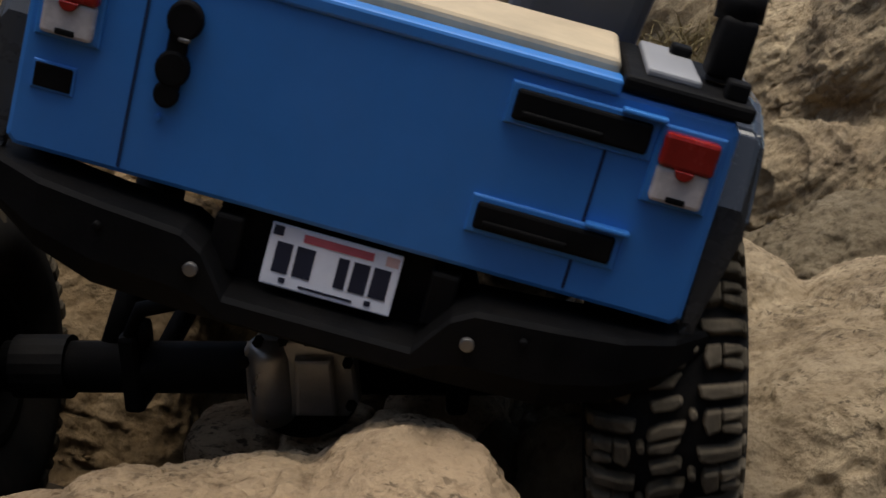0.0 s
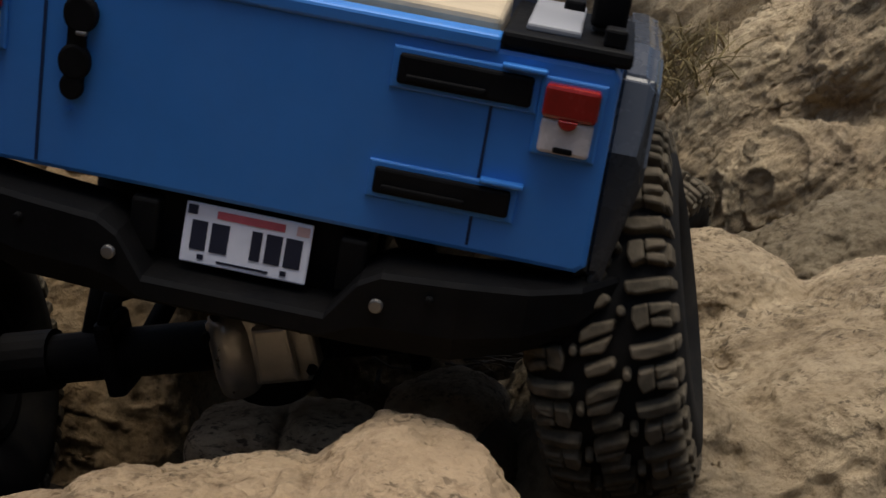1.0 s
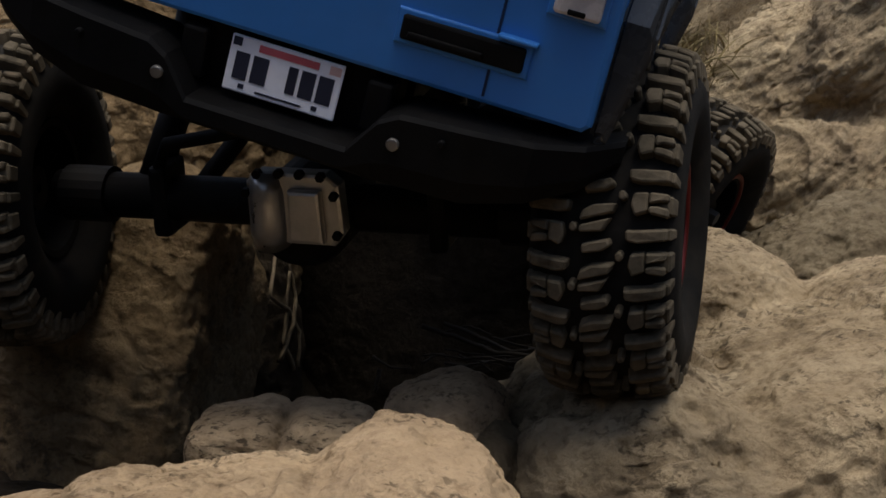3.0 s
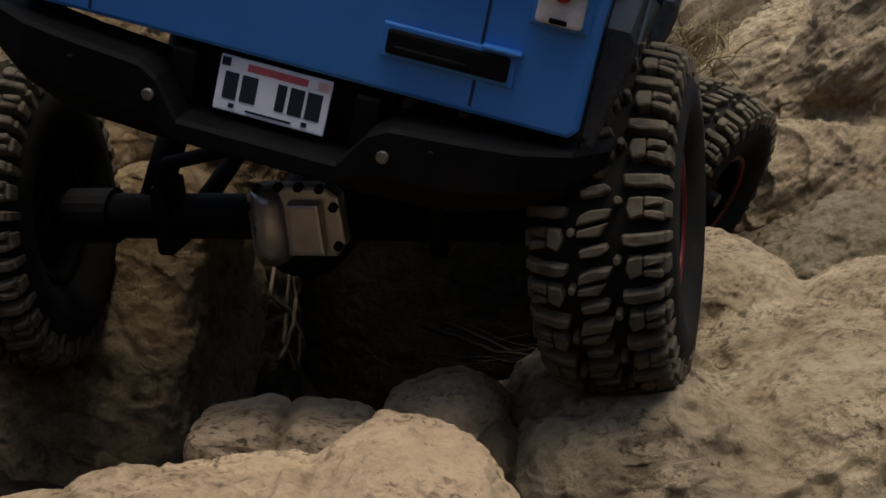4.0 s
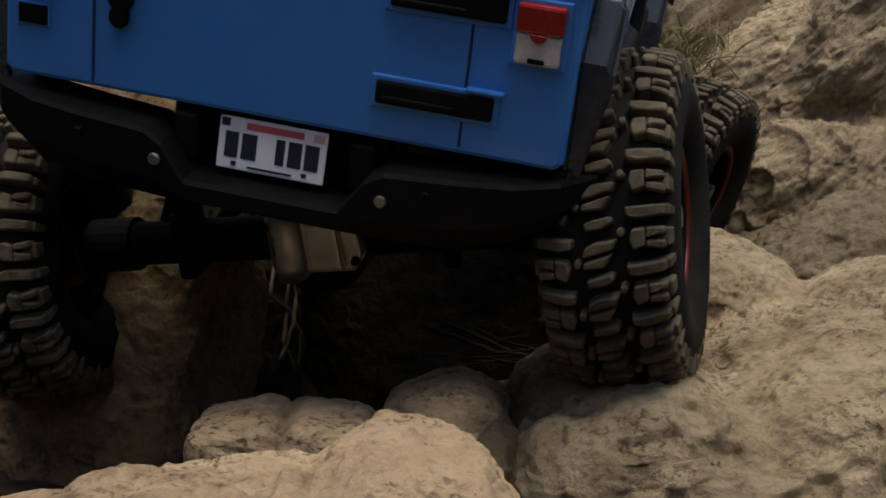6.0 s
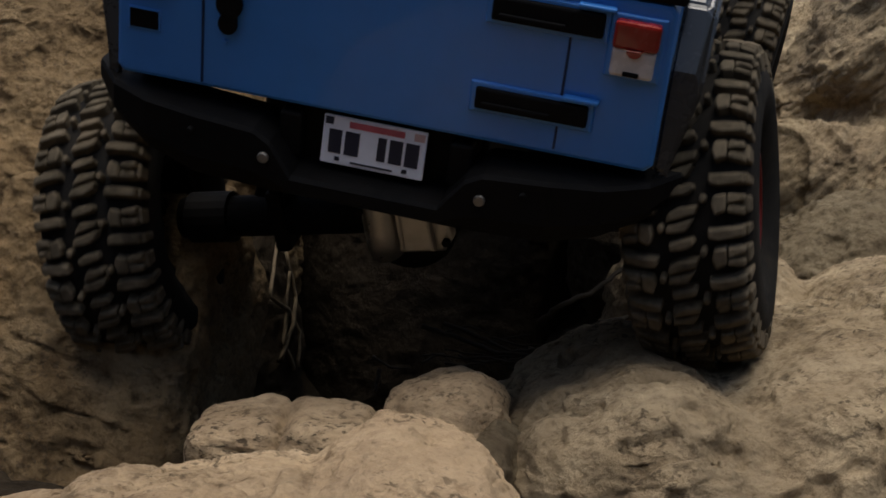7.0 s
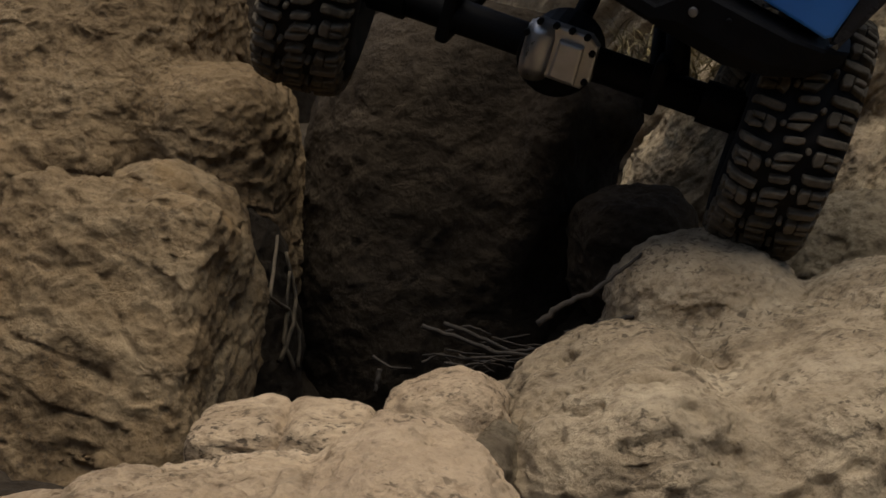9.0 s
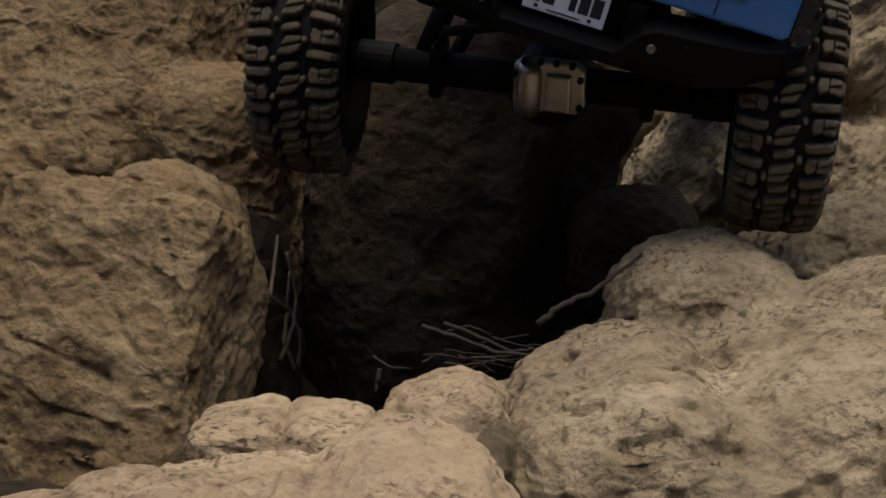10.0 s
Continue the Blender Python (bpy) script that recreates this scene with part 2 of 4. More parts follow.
def lattice(ix, iy, iz, salt):
    """A repeatable random value in -1..1 at each lattice corner."""
    h = (ix * 374761393 + iy * 668265263 + iz * 2147483647 + salt * 1274126177) & 0xFFFFFFFF
    h = ((h ^ (h >> 13)) * 1274126177) & 0xFFFFFFFF
    h = ((h ^ (h >> 16)) * 668265263) & 0xFFFFFFFF
    return ((h ^ (h >> 15)) & 0xFFFF) / 32767.5 - 1.0


def wave(p, salt=0):
    """Smooth noise of about -1..1 for an array of points."""
    b = np.floor(p).astype(np.int64)
    f = p - b
    u = f * f * f * (f * (f * 6 - 15) + 10)
    total = 0.0
    for i in (0, 1):
        wx = u[:, 0] if i else 1 - u[:, 0]
        for j in (0, 1):
            wy = wx * (u[:, 1] if j else 1 - u[:, 1])
            for k in (0, 1):
                total = total + wy * (u[:, 2] if k else 1 - u[:, 2]) * lattice(b[:, 0] + i, b[:, 1] + j, b[:, 2] + k, salt)
    return total


def waves(p, octaves, gain=0.5, salt=0):
    total, amp = 0.0, 1.0
    for o in range(octaves):
        total = total + amp * wave(p * 2.03 ** o + 7.1 * o, salt + o)
        amp *= gain
    return total


def point_normals(vs, qs):
    a = vs[qs[:, 2]] - vs[qs[:, 0]]
    b = vs[qs[:, 3]] - vs[qs[:, 1]]
    n = np.cross(a, b)
    out = np.zeros_like(vs)
    for k in range(4):
        for c in range(3):
            out[:, c] += np.bincount(qs[:, k], n[:, c], len(vs))
    return out / np.maximum(np.linalg.norm(out, axis=1), 1e-12)[:, None]


def split(vs, qs):
    """Each quad into four."""
    ends = np.sort(np.concatenate([qs[:, [k, (k + 1) % 4]] for k in range(4)]), axis=1)
    keys, where = np.unique(ends[:, 0] * len(vs) + ends[:, 1], return_inverse=True)
    mids = (vs[keys // len(vs)] + vs[keys % len(vs)]) / 2
    e = where.reshape(4, -1).T + len(vs)
    c = np.arange(len(qs)) + len(vs) + len(mids)
    out = [np.stack([qs[:, k], e[:, k], c, e[:, k - 1]], 1) for k in range(4)]
    return np.concatenate([vs, mids, vs[qs].mean(1)]), np.concatenate(out)


def rock_mass(name, label, mat, shapes, cell, blend, low, high, seed, rough=1.0, chip=0.0, layers=0.0, tilt=(0, 0, 0), pits=0.0, drawn=1.3, category="rock"):
    """Several bodies of rock grown together: shapes as for rock(); drawn: how far its relief runs out along the bedding."""
    axes = [np.arange(a, b, cell) for a, b in zip(low, high)]
    gx, gy, gz = np.meshgrid(*axes, indexing="ij", sparse=True)
    field = None
    for x, y, z, ra, rb, rc, rx, ry, rz, ex in shapes:
        m = np.array(Euler([radians(a) for a in (rx, ry, rz)]).to_matrix().transposed())
        dx, dy, dz = gx - x, gy - y, gz - z
        total = 0
        for row, r in zip(m, (ra, rb, rc)):
            total = total + np.abs((row[0] * dx + row[1] * dy + row[2] * dz) / r) ** ex
        d = (total ** (1 / ex) - 1) * min(ra, rb, rc) * 1.15
        if field is None:
            field = d
        else:
            h = np.clip(0.5 + 0.5 * (field - d) / blend, 0, 1)
            field = field * (1 - h) + d * h - blend * h * (1 - h)
    vs, qs = split(*skin(field, low, cell))
    off = np.array((seed * 3.7, seed * 1.3, seed * 2.1))
    lay = np.array(Euler([radians(a) for a in tilt]).to_matrix() @ Vector((0, 0, 1)))
    salt = int(seed * 10)
    # broad swells, then ledges broken along the bedding
    q = vs + off
    k = q + np.outer(q @ lay, lay) * drawn
    h = 0.0065 * rough * waves(q * 10, 3, 0.5, salt)
    warp = np.stack([waves(q * 26, 2, 0.5, salt + c) for c in (20, 21, 22)], 1)
    g = waves(k * 15 + 0.35 * warp, 4, 0.55, salt + 30) * 3.2
    fl = np.floor(g)
    step = (fl + np.clip((g - fl - 0.5) / 0.35 + 0.5, 0, 1)) / 3.2
    h += chip * 0.0085 * step
    vs = vs + point_normals(vs, qs) * h[:, None]
    # cracks, chips and grain
    q = vs + off
    k = q + np.outer(q @ lay, lay) * drawn
    h = 0.0030 * rough * waves(k * 34, 4, 0.55, salt + 40)
    h -= 0.0045 * chip * np.clip(0.16 - np.abs(waves(k * 21 + 0.3 * warp, 2, 0.5, salt + 50)), 0, 1) / 0.16 * (waves(q * 12, 2, 0.5, salt + 55) > -0.1)
    h += 0.0022 * chip * (0.5 - np.abs(wave(k * 70, salt + 60)) * 2)
    h += 0.0010 * (rough + chip) * waves(q * 150, 3, 0.65, salt + 70)
    if pits:
        spot = np.clip((wave(q * 85, salt + 80) - 0.28) / 0.2, 0, 1) * np.clip((waves(q * 13, 2, 0.5, salt + 85) - 0.05) / 0.2, 0, 1)
        h -= pits * 0.0035 * spot
    if layers:
        g = q @ lay * 34 + 1.8 * wave(q * 9, salt + 90) + 0.4 * wave(q * 40, salt + 91)
        h += layers * 0.007 * (np.abs(g % 1.0 - 0.3) - 0.3)
    vs = vs + point_normals(vs, qs) * h[:, None]
    me = bpy.data.meshes.new(name)
    me.from_pydata(vs.tolist(), [], qs.tolist())
    me.update()
    me.materials.append(mat)
    me.polygons.foreach_set("use_smooth", [True] * len(me.polygons))
    me.update()
    return tagged(new(name, me), label, category)


def ground():
    """One sheet: rough rock floor near by, a plain to the horizon."""
    n = 260
    bm = bmesh.new()
    grid = []
    for i in range(n + 1):
        row = []
        for j in range(n + 1):
            u, v = 2 * i / n - 1, 2 * j / n - 1
            x = 0.9 * u + 400 * math.copysign(abs(u) ** 15, u)
            y = 0.7 + 0.95 * v + 400 * math.copysign(abs(v) ** 15, v)
            q = Vector((x, y, 3.1))
            near = max(0.0, 1 - max(abs(x), abs(y - 0.7)) / 1.4)
            z = 0.105 + 0.03 * near * noise.fractal(q * 7, 0.8, 2.1, 4) + 0.006 * near * noise.fractal(q * 45, 0.7, 2.1, 3)
            z -= 0.085 * near * math.exp(-((x + 0.03) / 0.16) ** 2 - ((y - 0.66) / 0.22) ** 2)
            row.append(bm.verts.new((x, y, z)))
        grid.append(row)
    for i in range(n):
        for j in range(n):
            bm.faces.new((grid[i][j], grid[i + 1][j], grid[i + 1][j + 1], grid[i][j + 1]))
    # Floor takes the darkened stone, so its shade sits in the colour.
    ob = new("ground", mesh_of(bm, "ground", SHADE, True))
    tagged(ob, "dusty rock floor of the gully, darkened for its shade", "ground", kind="structure")


ground()
rock_mass("boulder", "pale sandstone boulder with a smooth dome and a low ledge", PALE, [
    (-0.0083, 0.346, 0.1481, 0.0283, 0.05, 0.028, -6, 0, 0, 2.4),
    (-0.0527, 0.3343, 0.141, 0.0753, 0.05, 0.0261, -6, -2, 0, 2.8),
    (-0.0497, 0.3494, 0.1548, 0.0157, 0.03, 0.0112, -6, 3, 0, 2.5),
    (-0.0881, 0.3488, 0.1515, 0.0093, 0.03, 0.0114, -6, 0, 0, 2.5),
    (-0.1128, 0.3468, 0.1423, 0.0194, 0.03, 0.0168, -6, 0, 0, 2.6)],
    0.0014, 0.006, (-0.16, 0.26, 0.10), (0.05, 0.41, 0.22), 1.1, 0.4, 0.32, 0.15, (12, 0, 0), 0.6)
rock_mass("boulder", "large pitted sandstone boulders grown together beside the track", WORN, [
    (0.0723, 0.5037, 0.0964, 0.0506, 0.1, 0.0592, -6, -22, 0, 2.9),
    (0.0859, 0.4896, 0.0783, 0.0699, 0.11, 0.057, -6, -8, 0, 2.6),
    (0.1517, 0.5201, 0.1015, 0.0619, 0.11, 0.0564, -6, -10, 0, 3.2),
    (0.1969, 0.5739, 0.1141, 0.0458, 0.09, 0.0567, -6, -14, 0, 2.6),
    (0.1196, 0.623, 0.1286, 0.0467, 0.055, 0.0436, -6, 6, 0, 2.3),
    (0.1366, 0.5744, 0.1165, 0.0362, 0.06, 0.0314, -6, -8, 0, 2.6)],
    0.0019, 0.009, (-0.05, 0.36, 0.02), (0.30, 0.69, 0.24), 4.2, 0.4, 0.3, 0.0, (15, -12, 0), 1.0)
rock_mass("stone", "small pale sandstone block split by a crack", PALE, [
    (-0.0677, 0.4574, 0.1242, 0.0171, 0.028, 0.021, -6, -8, 0, 5),
    (-0.0396, 0.4518, 0.1267, 0.0161, 0.028, 0.0215, -6, 7, 0, 5)],
    0.0011, 0.0004, (-0.11, 0.42, 0.09), (-0.01, 0.50, 0.17), 2.3, 0.3, 0.25, 0.1, (20, 0, 0), 0.4)
rock_mass("rock_shelf", "dusty sandstone shelf climbing beside the track", SAND, [
    (0.243, 0.749, 0.074, 0.091, 0.120, 0.091, -16, 0, 0, 2.5),
    (0.198, 0.774, 0.093, 0.048, 0.080, 0.048, -16, 0, 0, 2.5)],
    0.0028, 0.03, (0.10, 0.61, -0.02), (0.39, 0.89, 0.22), 6.1, 0.7, 0.35, 0.1, (10, -20, 0), 0.6)
rock_mass("rock_outcrop", "layered sandstone outcrop with slanting cracks above the shelf", BANK, [
    (0.272, 0.907, 0.143, 0.085, 0.080, 0.048, -6, 0, 0, 2.8),
    (0.314, 0.976, 0.225, 0.066, 0.080, 0.074, -6, 35, 0, 2.8),
    (0.231, 1.037, 0.128, 0.080, 0.100, 0.144, -6, 30, 0, 2.6),
    (0.271, 1.070, 0.234, 0.026, 0.080, 0.085, -6, 35, 0, 2.6)],
    0.003, 0.012, (0.06, 0.81, -0.02), (0.41, 1.21, 0.34), 7.4, 0.4, 0.35, 1.3, (0, -42, 0), 0.2, drawn=3.5)
rock_mass("cliff", "rough ochre sandstone cliff with a broken block at its foot", OCHRE, [
    (-0.262, 0.842, 0.202, 0.135, 0.1, 0.152, -38, 0, -12, 3.4),
    (-0.1481, 0.5912, 0.0994, 0.0499, 0.062, 0.096, -29, 5, -8, 8),
    (-0.13, 0.657, 0.166, 0.035, 0.04, 0.03, -26, 20, 0, 3),
    (-0.124, 0.792, 0.159, 0.043, 0.07, 0.077, -6, 0, 0, 3.2)],
    0.0022, 0.008, (-0.44, 0.48, 0.03), (-0.03, 1.02, 0.38), 9.3, 0.4, 0.36, 0.0, (25, 20, 0), 0.7)
# Slab and the cliff lump in its last shape are darkened to imitate shade.
rock_mass("boulder", "tall rock slab standing in the gully, coloured dark for shade", SHADE, [
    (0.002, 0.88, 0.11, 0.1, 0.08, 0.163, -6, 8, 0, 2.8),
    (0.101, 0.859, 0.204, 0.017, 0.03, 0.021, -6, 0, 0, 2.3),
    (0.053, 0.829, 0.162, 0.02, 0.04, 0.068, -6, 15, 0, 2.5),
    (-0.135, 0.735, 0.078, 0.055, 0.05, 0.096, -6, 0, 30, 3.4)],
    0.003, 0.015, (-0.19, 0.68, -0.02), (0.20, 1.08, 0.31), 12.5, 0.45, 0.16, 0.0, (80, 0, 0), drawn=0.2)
rock("stone", "small rounded sandstone block wedged in the gully", PALE, (0.0008, 0.4713, 0.1363, 0.0235, 0.035, 0.0189, -6, -8, 0, 2.4), 3.7, 0.4, 6, 0.2, (20, 10, 0), 0.2)
rock("stone", "thin sandstone wedge under the rounded block", SAND, (0.017, 0.459, 0.129, 0.011, 0.030, 0.017, -6, -20, 0, 2.4), 3.9, 0.5, 5, 0.2, (20, 10, 0), 0.3)
rock("rock_outcrop", "sloping sandstone bank at the head of the gully", BANK, (0.285, 1.313, 0.225, 0.251, 0.200, 0.251, -6, 0, 0, 2.6), 8.8, 0.6, 7, 1.3, (0, -42, 0), 0.5)
# Boulder also carries shade as dark stone colour.
rock("boulder", "low boulder in the gully, its shade put into the colour", SHADE, (0.1081, 0.7819, 0.1308, 0.036, 0.05, 0.0393, -6, 0, 0, 2.6), 13.1, 0.7, 6, 0.3, (10, 0, 0), 0.4)
# Backdrop bank added so that no sky shows past the gully.
rock("cliff", "added rock bank closing off the low sky", SHADE, (-0.141, 1.944, 0.309, 0.841, 0.300, 0.535, -6, 0, 0, 2.8), 14.9, 1, 5, 0.5, (40, 0, 0), 1)
# Unseen banks added at both sides and behind the camera to block low skylight.
rock("cliff", "added rock bank closing off the low sky", SHADE, (-1.15, 0.3, 0.3, 0.35, 1.3, 0.55, 0, 0, 0, 2.8), 15.3, 1, 5, 0.5)
rock("cliff", "added rock bank closing off the low sky", SHADE, (1.35, 0.5, 0.2, 0.4, 1.3, 0.5, 0, 0, 0, 2.8), 16.3, 1, 5, 0.5)
rock("cliff", "added rock bank closing off the low sky", SHADE, (0.1, -1.1, 0.25, 1.5, 0.4, 0.66, 0, 0, 0, 2.8), 17.3, 1, 5, 0.5)


# ---------------------------------------------------------------- crawler
W = 0.0935          # half the body's width at the tail
AXLE_Y, BASE_LINE, HALF_TRACK, R_TYRE, SLOPE = 0.0584, 0.3066, 0.1161, 0.0598, 0.17

crawler = tagged(new("crawler"), "blue radio-controlled crawler truck with black bumper and knobbly tyres on rocks", "toy truck")


def build_body(jeep):
    def fall(bm):
        """The tub slopes down towards the bonnet; the tail panel leans."""
        for v in bm.verts:
            if v.co.y > 0.012:
                v.co.z -= SLOPE * (v.co.y - 0.012)
        return bm

    bm = bmesh.new()
    prism(bm, [(-W + 0.0025, -0.0030), (W - 0.0025, -0.0030), (W, -0.0005), (W - 0.001, 0.0515), (W - 0.003, 0.0545), (-W + 0.003, 0.0545), (-W + 0.001, 0.0515), (-W, -0.0005)], 0.0, 0.012, 0.0016)
    part("tail_panel", bm, BLUE, jeep, "blue painted tail panel")
    for s in (1, -1):
        bm = bmesh.new()
        box(bm, *sorted((s * (W - 0.008), s * (W - 0.0005))), 0.0125, 0.255, 0.0, 0.055, 0.0015)
        part("side_panel", fall(bm), BLUE, jeep)
    bm = bmesh.new()
    box(bm, -W + 0.009, W - 0.009, 0.0125, 0.25, 0.0005, 0.006, 0.001)
    part("floor_pan", fall(bm), BLUE, jeep)
    bm = bmesh.new()
    box(bm, -W + 0.009, W - 0.009, 0.240, 0.255, 0.006, 0.062, 0.002)
    part("bulkhead", fall(bm), BLUE, jeep)
    bm = bmesh.new()
    box(bm, -0.066, 0.066, 0.256, 0.40, 0.012, 0.062, 0.006, seg=3)
    part("bonnet", fall(bm), BLUE, jeep)
    bm = bmesh.new()
    box(bm, -W + 0.012, 0.0600, -0.0010, 0.008, 0.0530, 0.0575, 0.0010)
    part("tailgate_rail", bm, BLUE, jeep)
    for x, z0, z1 in ((-0.0622, -0.001, 0.054), (0.0605, 0.0188, 0.0390), (0.0605, -0.0005, 0.0078)):
        bm = bmesh.new()
        box(bm, x - 0.0004, x + 0.0004, -0.0004, 0.001, z0, z1)
        part("panel_seam", bm, SEAM, jeep, "dark shut line")
    # two hinges: black straps in raised blue surrounds
    for x0, x1, z0, z1 in ((0.0347, 0.0706, 0.0405, 0.0487), (0.0327, 0.0700, 0.0095, 0.0170)):
        bm = bmesh.new()
        prism(bm, [(x0 - 0.0018, z0 - 0.0016), (x1 + 0.0018, z0 - 0.0016), (x1 + 0.0018, z1 + 0.0016), (x0 - 0.0018, z1 + 0.0016)], -0.0012, 0.001, 0.0006)
        box(bm, x1 - 0.009, x1 + 0.003, -0.0034, 0.0, z1 + 0.0012, z1 + 0.0026, 0.0005)
        h = part("hinge", bm, BLUE, jeep, "blue hinge surround")
        bm = bmesh.new()
        box(bm, x0, x1, -0.0026, 0.0, z0, z1, 0.0009)
        box(bm, x0 + 0.0025, x1 - 0.012, -0.0036, -0.002, z0 + 0.0012, z0 + 0.0030, 0.0005)
        part("strap", bm, BLACK, h, "black strap")
    # handle: a round knob above a drop pull
    bm = bmesh.new()
    for cx, cz, r, d in ((-0.0517, 0.0425, 0.0048, 0.0034), (-0.0526, 0.0292, 0.0046, 0.0030), (-0.0530, 0.0222, 0.0034, 0.0028)):
        lat = [(cx + r * math.cos(6.28318 * k / 20), cz + 1.1 * r * math.sin(6.28318 * k / 20)) for k in range(20)]
        prism(bm, lat, -d, 0.0, 0.0009)
    box(bm, -0.0553, -0.0498, -0.0024, 0.0, 0.0225, 0.0430, 0.0010)
    hd = part("handle", bm, BLACK, jeep, "black moulded tailgate handle")
    bm = bmesh.new()
    box(bm, -0.0522, -0.0492, -0.0040, -0.002, 0.0370, 0.0382, 0.0004)
    part("handle_clip", bm, BOLT, hd)
    bm = bmesh.new()
    lat = [(-0.0540 + 0.0009 * math.cos(6.28318 * k / 12), 0.0152 + 0.0009 * math.sin(6.28318 * k / 12)) for k in range(12)]
    prism(bm, lat, -0.0010, 0.0, 0.0002)
    part("rivet", bm, BLUE, jeep)
    # filler pocket
    bm = bmesh.new()
    prism(bm, [(-0.0888, 0.0142), (-0.0772, 0.0142), (-0.0772, 0.0220), (-0.0888, 0.0220)], -0.0008, 0.001, 0.0004)
    pk = part("vent", bm, BLUE, jeep)
    bm = bmesh.new()
    box(bm, -0.0881, -0.0779, -0.0012, 0.0, 0.0149, 0.0214, 0.0004)
    part("vent_opening", bm, BLACK, pk)
    # tail lights
    for s in (1, -1):
        a, b = (0.0738, 0.0884) if s > 0 else (-0.0884, -0.0738)
        bm = bmesh.new()
        prism(bm, [(a - 0.0014, 0.0286), (b + 0.0014, 0.0286), (b + 0.0014, 0.0498), (a - 0.0014, 0.0498)], -0.0014, 0.001, 0.0006)
        tl = part("tail_light", bm, BLUE, jeep, "tail light in a blue surround")
        bm = bmesh.new()
        box(bm, a, b, -0.0048, 0.0, 0.0395, 0.0485, 0.0011)
        part("red_lens", bm, LENS_R, tl, "red lens")
        bm = bmesh.new()
        box(bm, a + 0.0004, b - 0.0004, -0.0040, 0.0, 0.0300, 0.0397, 0.0011)
        part("clear_lens", bm, LENS_W, tl, "clear white lens")
        bm = bmesh.new()
        c = (a + b) / 2
        lat = [(c + 0.0026 * math.cos(math.pi * k / 12), 0.0397 - 0.0026 * math.sin(math.pi * k / 12)) for k in range(13)]
        prism(bm, lat, -0.0052, -0.003, 0.0003)
        part("bulb_cap", bm, LENS_R, tl)
        bm = bmesh.new()
        box(bm, c - 0.0026, c + 0.0026, -0.0046, -0.003, 0.0306, 0.0322, 0.0004)
        part("lens_slot", bm, BLACK, tl)
    # flat-topped wheel arch flares
    for y0, nm in ((0.0, "rear"), (0.268, "front")):
        for s in (1, -1):
            bm = bmesh.new()
            prof = [(0.004, -0.004), (0.010, 0.030), (0.022, 0.049), (0.040, 0.055), (0.092, 0.055), (0.112, 0.046), (0.124, 0.022)]
            rows = []
            for x, dz in ((W - 0.001, 0.0), (W + 0.0075, 0.0), (W + 0.0105, -0.0025), (W + 0.0112, -0.008)):
                rows.append([bm.verts.new((s * (W + (x - W) * min(1, 0.35 + 0.65 * (z + 0.004) / 0.03)), y0 + y, z + dz - SLOPE * y0)) for y, z in prof])
            inner = []
            for x, dz in ((W + 0.0096, -0.008), (W + 0.0060, -0.0035), (W - 0.001, -0.0035)):
                cy = 0.064
                inner.append([bm.verts.new((s * (W + (x - W) * min(1, 0.35 + 0.65 * (z + 0.004) / 0.03)), y0 + cy + (y - cy) * 0.955, z + dz - SLOPE * y0)) for y, z in prof])
            allr = rows + inner
            for k in range(len(allr)):
                p, q = allr[k], allr[(k + 1) % len(allr)]
                for j in range(len(prof) - 1):
                    bm.faces.new((p[j], p[j + 1], q[j + 1], q[j]))
            bm.faces.new([r[0] for r in allr])
            bm.faces.new([r[-1] for r in allr][::-1])
            bmesh.ops.recalc_face_normals(bm, faces=bm.faces[:])
            bmesh.ops.bevel(bm, geom=[e for e in bm.edges if e.calc_face_angle(0) > 0.5], offset=0.0016, segments=3, affect="EDGES")
            part("wheel_arch", bm, FLARE, jeep, "dark grey plastic flare")
    # interior: corner deck, cage bars, tan load, grey seat
    for s in (1, -1):
        bm = bmesh.new()
        x0, x1 = sorted((s * 0.060, s * (W + 0.001)))
        box(bm, x0, x1, -0.0008, 0.050, 0.0548, 0.0592, 0.0012)
        dk = part("corner_deck", bm, BLACK, jeep, "black corner deck")
        bm = bmesh.new()
        box(bm, *sorted((s * 0.0655, s * 0.0800)), 0.006, 0.048, 0.0588, 0.0612, 0.0008)
        part("deck_panel", bm, PANEL, dk, "pale grey panel")
        for bx, by in ((0.0890, 0.006), (0.0765, 0.040)):
            bm = bmesh.new()
            box(bm, s * bx - 0.003, s * bx + 0.003, by - 0.003, by + 0.003, 0.0588, 0.0640, 0.0009)
            part("deck_bolt", bm, BLACK, dk)
        bm = bmesh.new()
        tube(bm, [(s * 0.0868, 0.022, 0.060), (s * 0.0845, 0.026, 0.110), (s * 0.074, 0.040, 0.150), (s * 0.070, 0.12, 0.150), (s * 0.070, 0.235, 0.120)], 0.0045, 14)
        cg = part("cage_bar", bm, GREY, jeep, "grey roll cage bar", True)
        bm = bmesh.new()
        box(bm, s * 0.0864 - 0.0050, s * 0.0864 + 0.0050, 0.016, 0.028, 0.0612, 0.0780, 0.0016)
        tube(bm, [(s * 0.0862, 0.0228, 0.0765), (s * 0.0856, 0.0240, 0.0850)], 0.0066, 14)
        part("cage_foot", bm, BLACK, cg, "black bar foot", True)
    bm = bmesh.new()
    box(bm, 0.026, 0.066, 0.060, 0.085, 0.0, 0.110, 0.006, seg=3)
    for v in bm.verts:
        v.co.x += 0.10 * (v.co.z - 0.05)
    part("seat", bm, GREY, jeep, "grey moulded seat")
    bm = bmesh.new()
    box(bm, -0.012, 0.0590, 0.0085, 0.042, 0.048, 0.0618, 0.0022, seg=3)
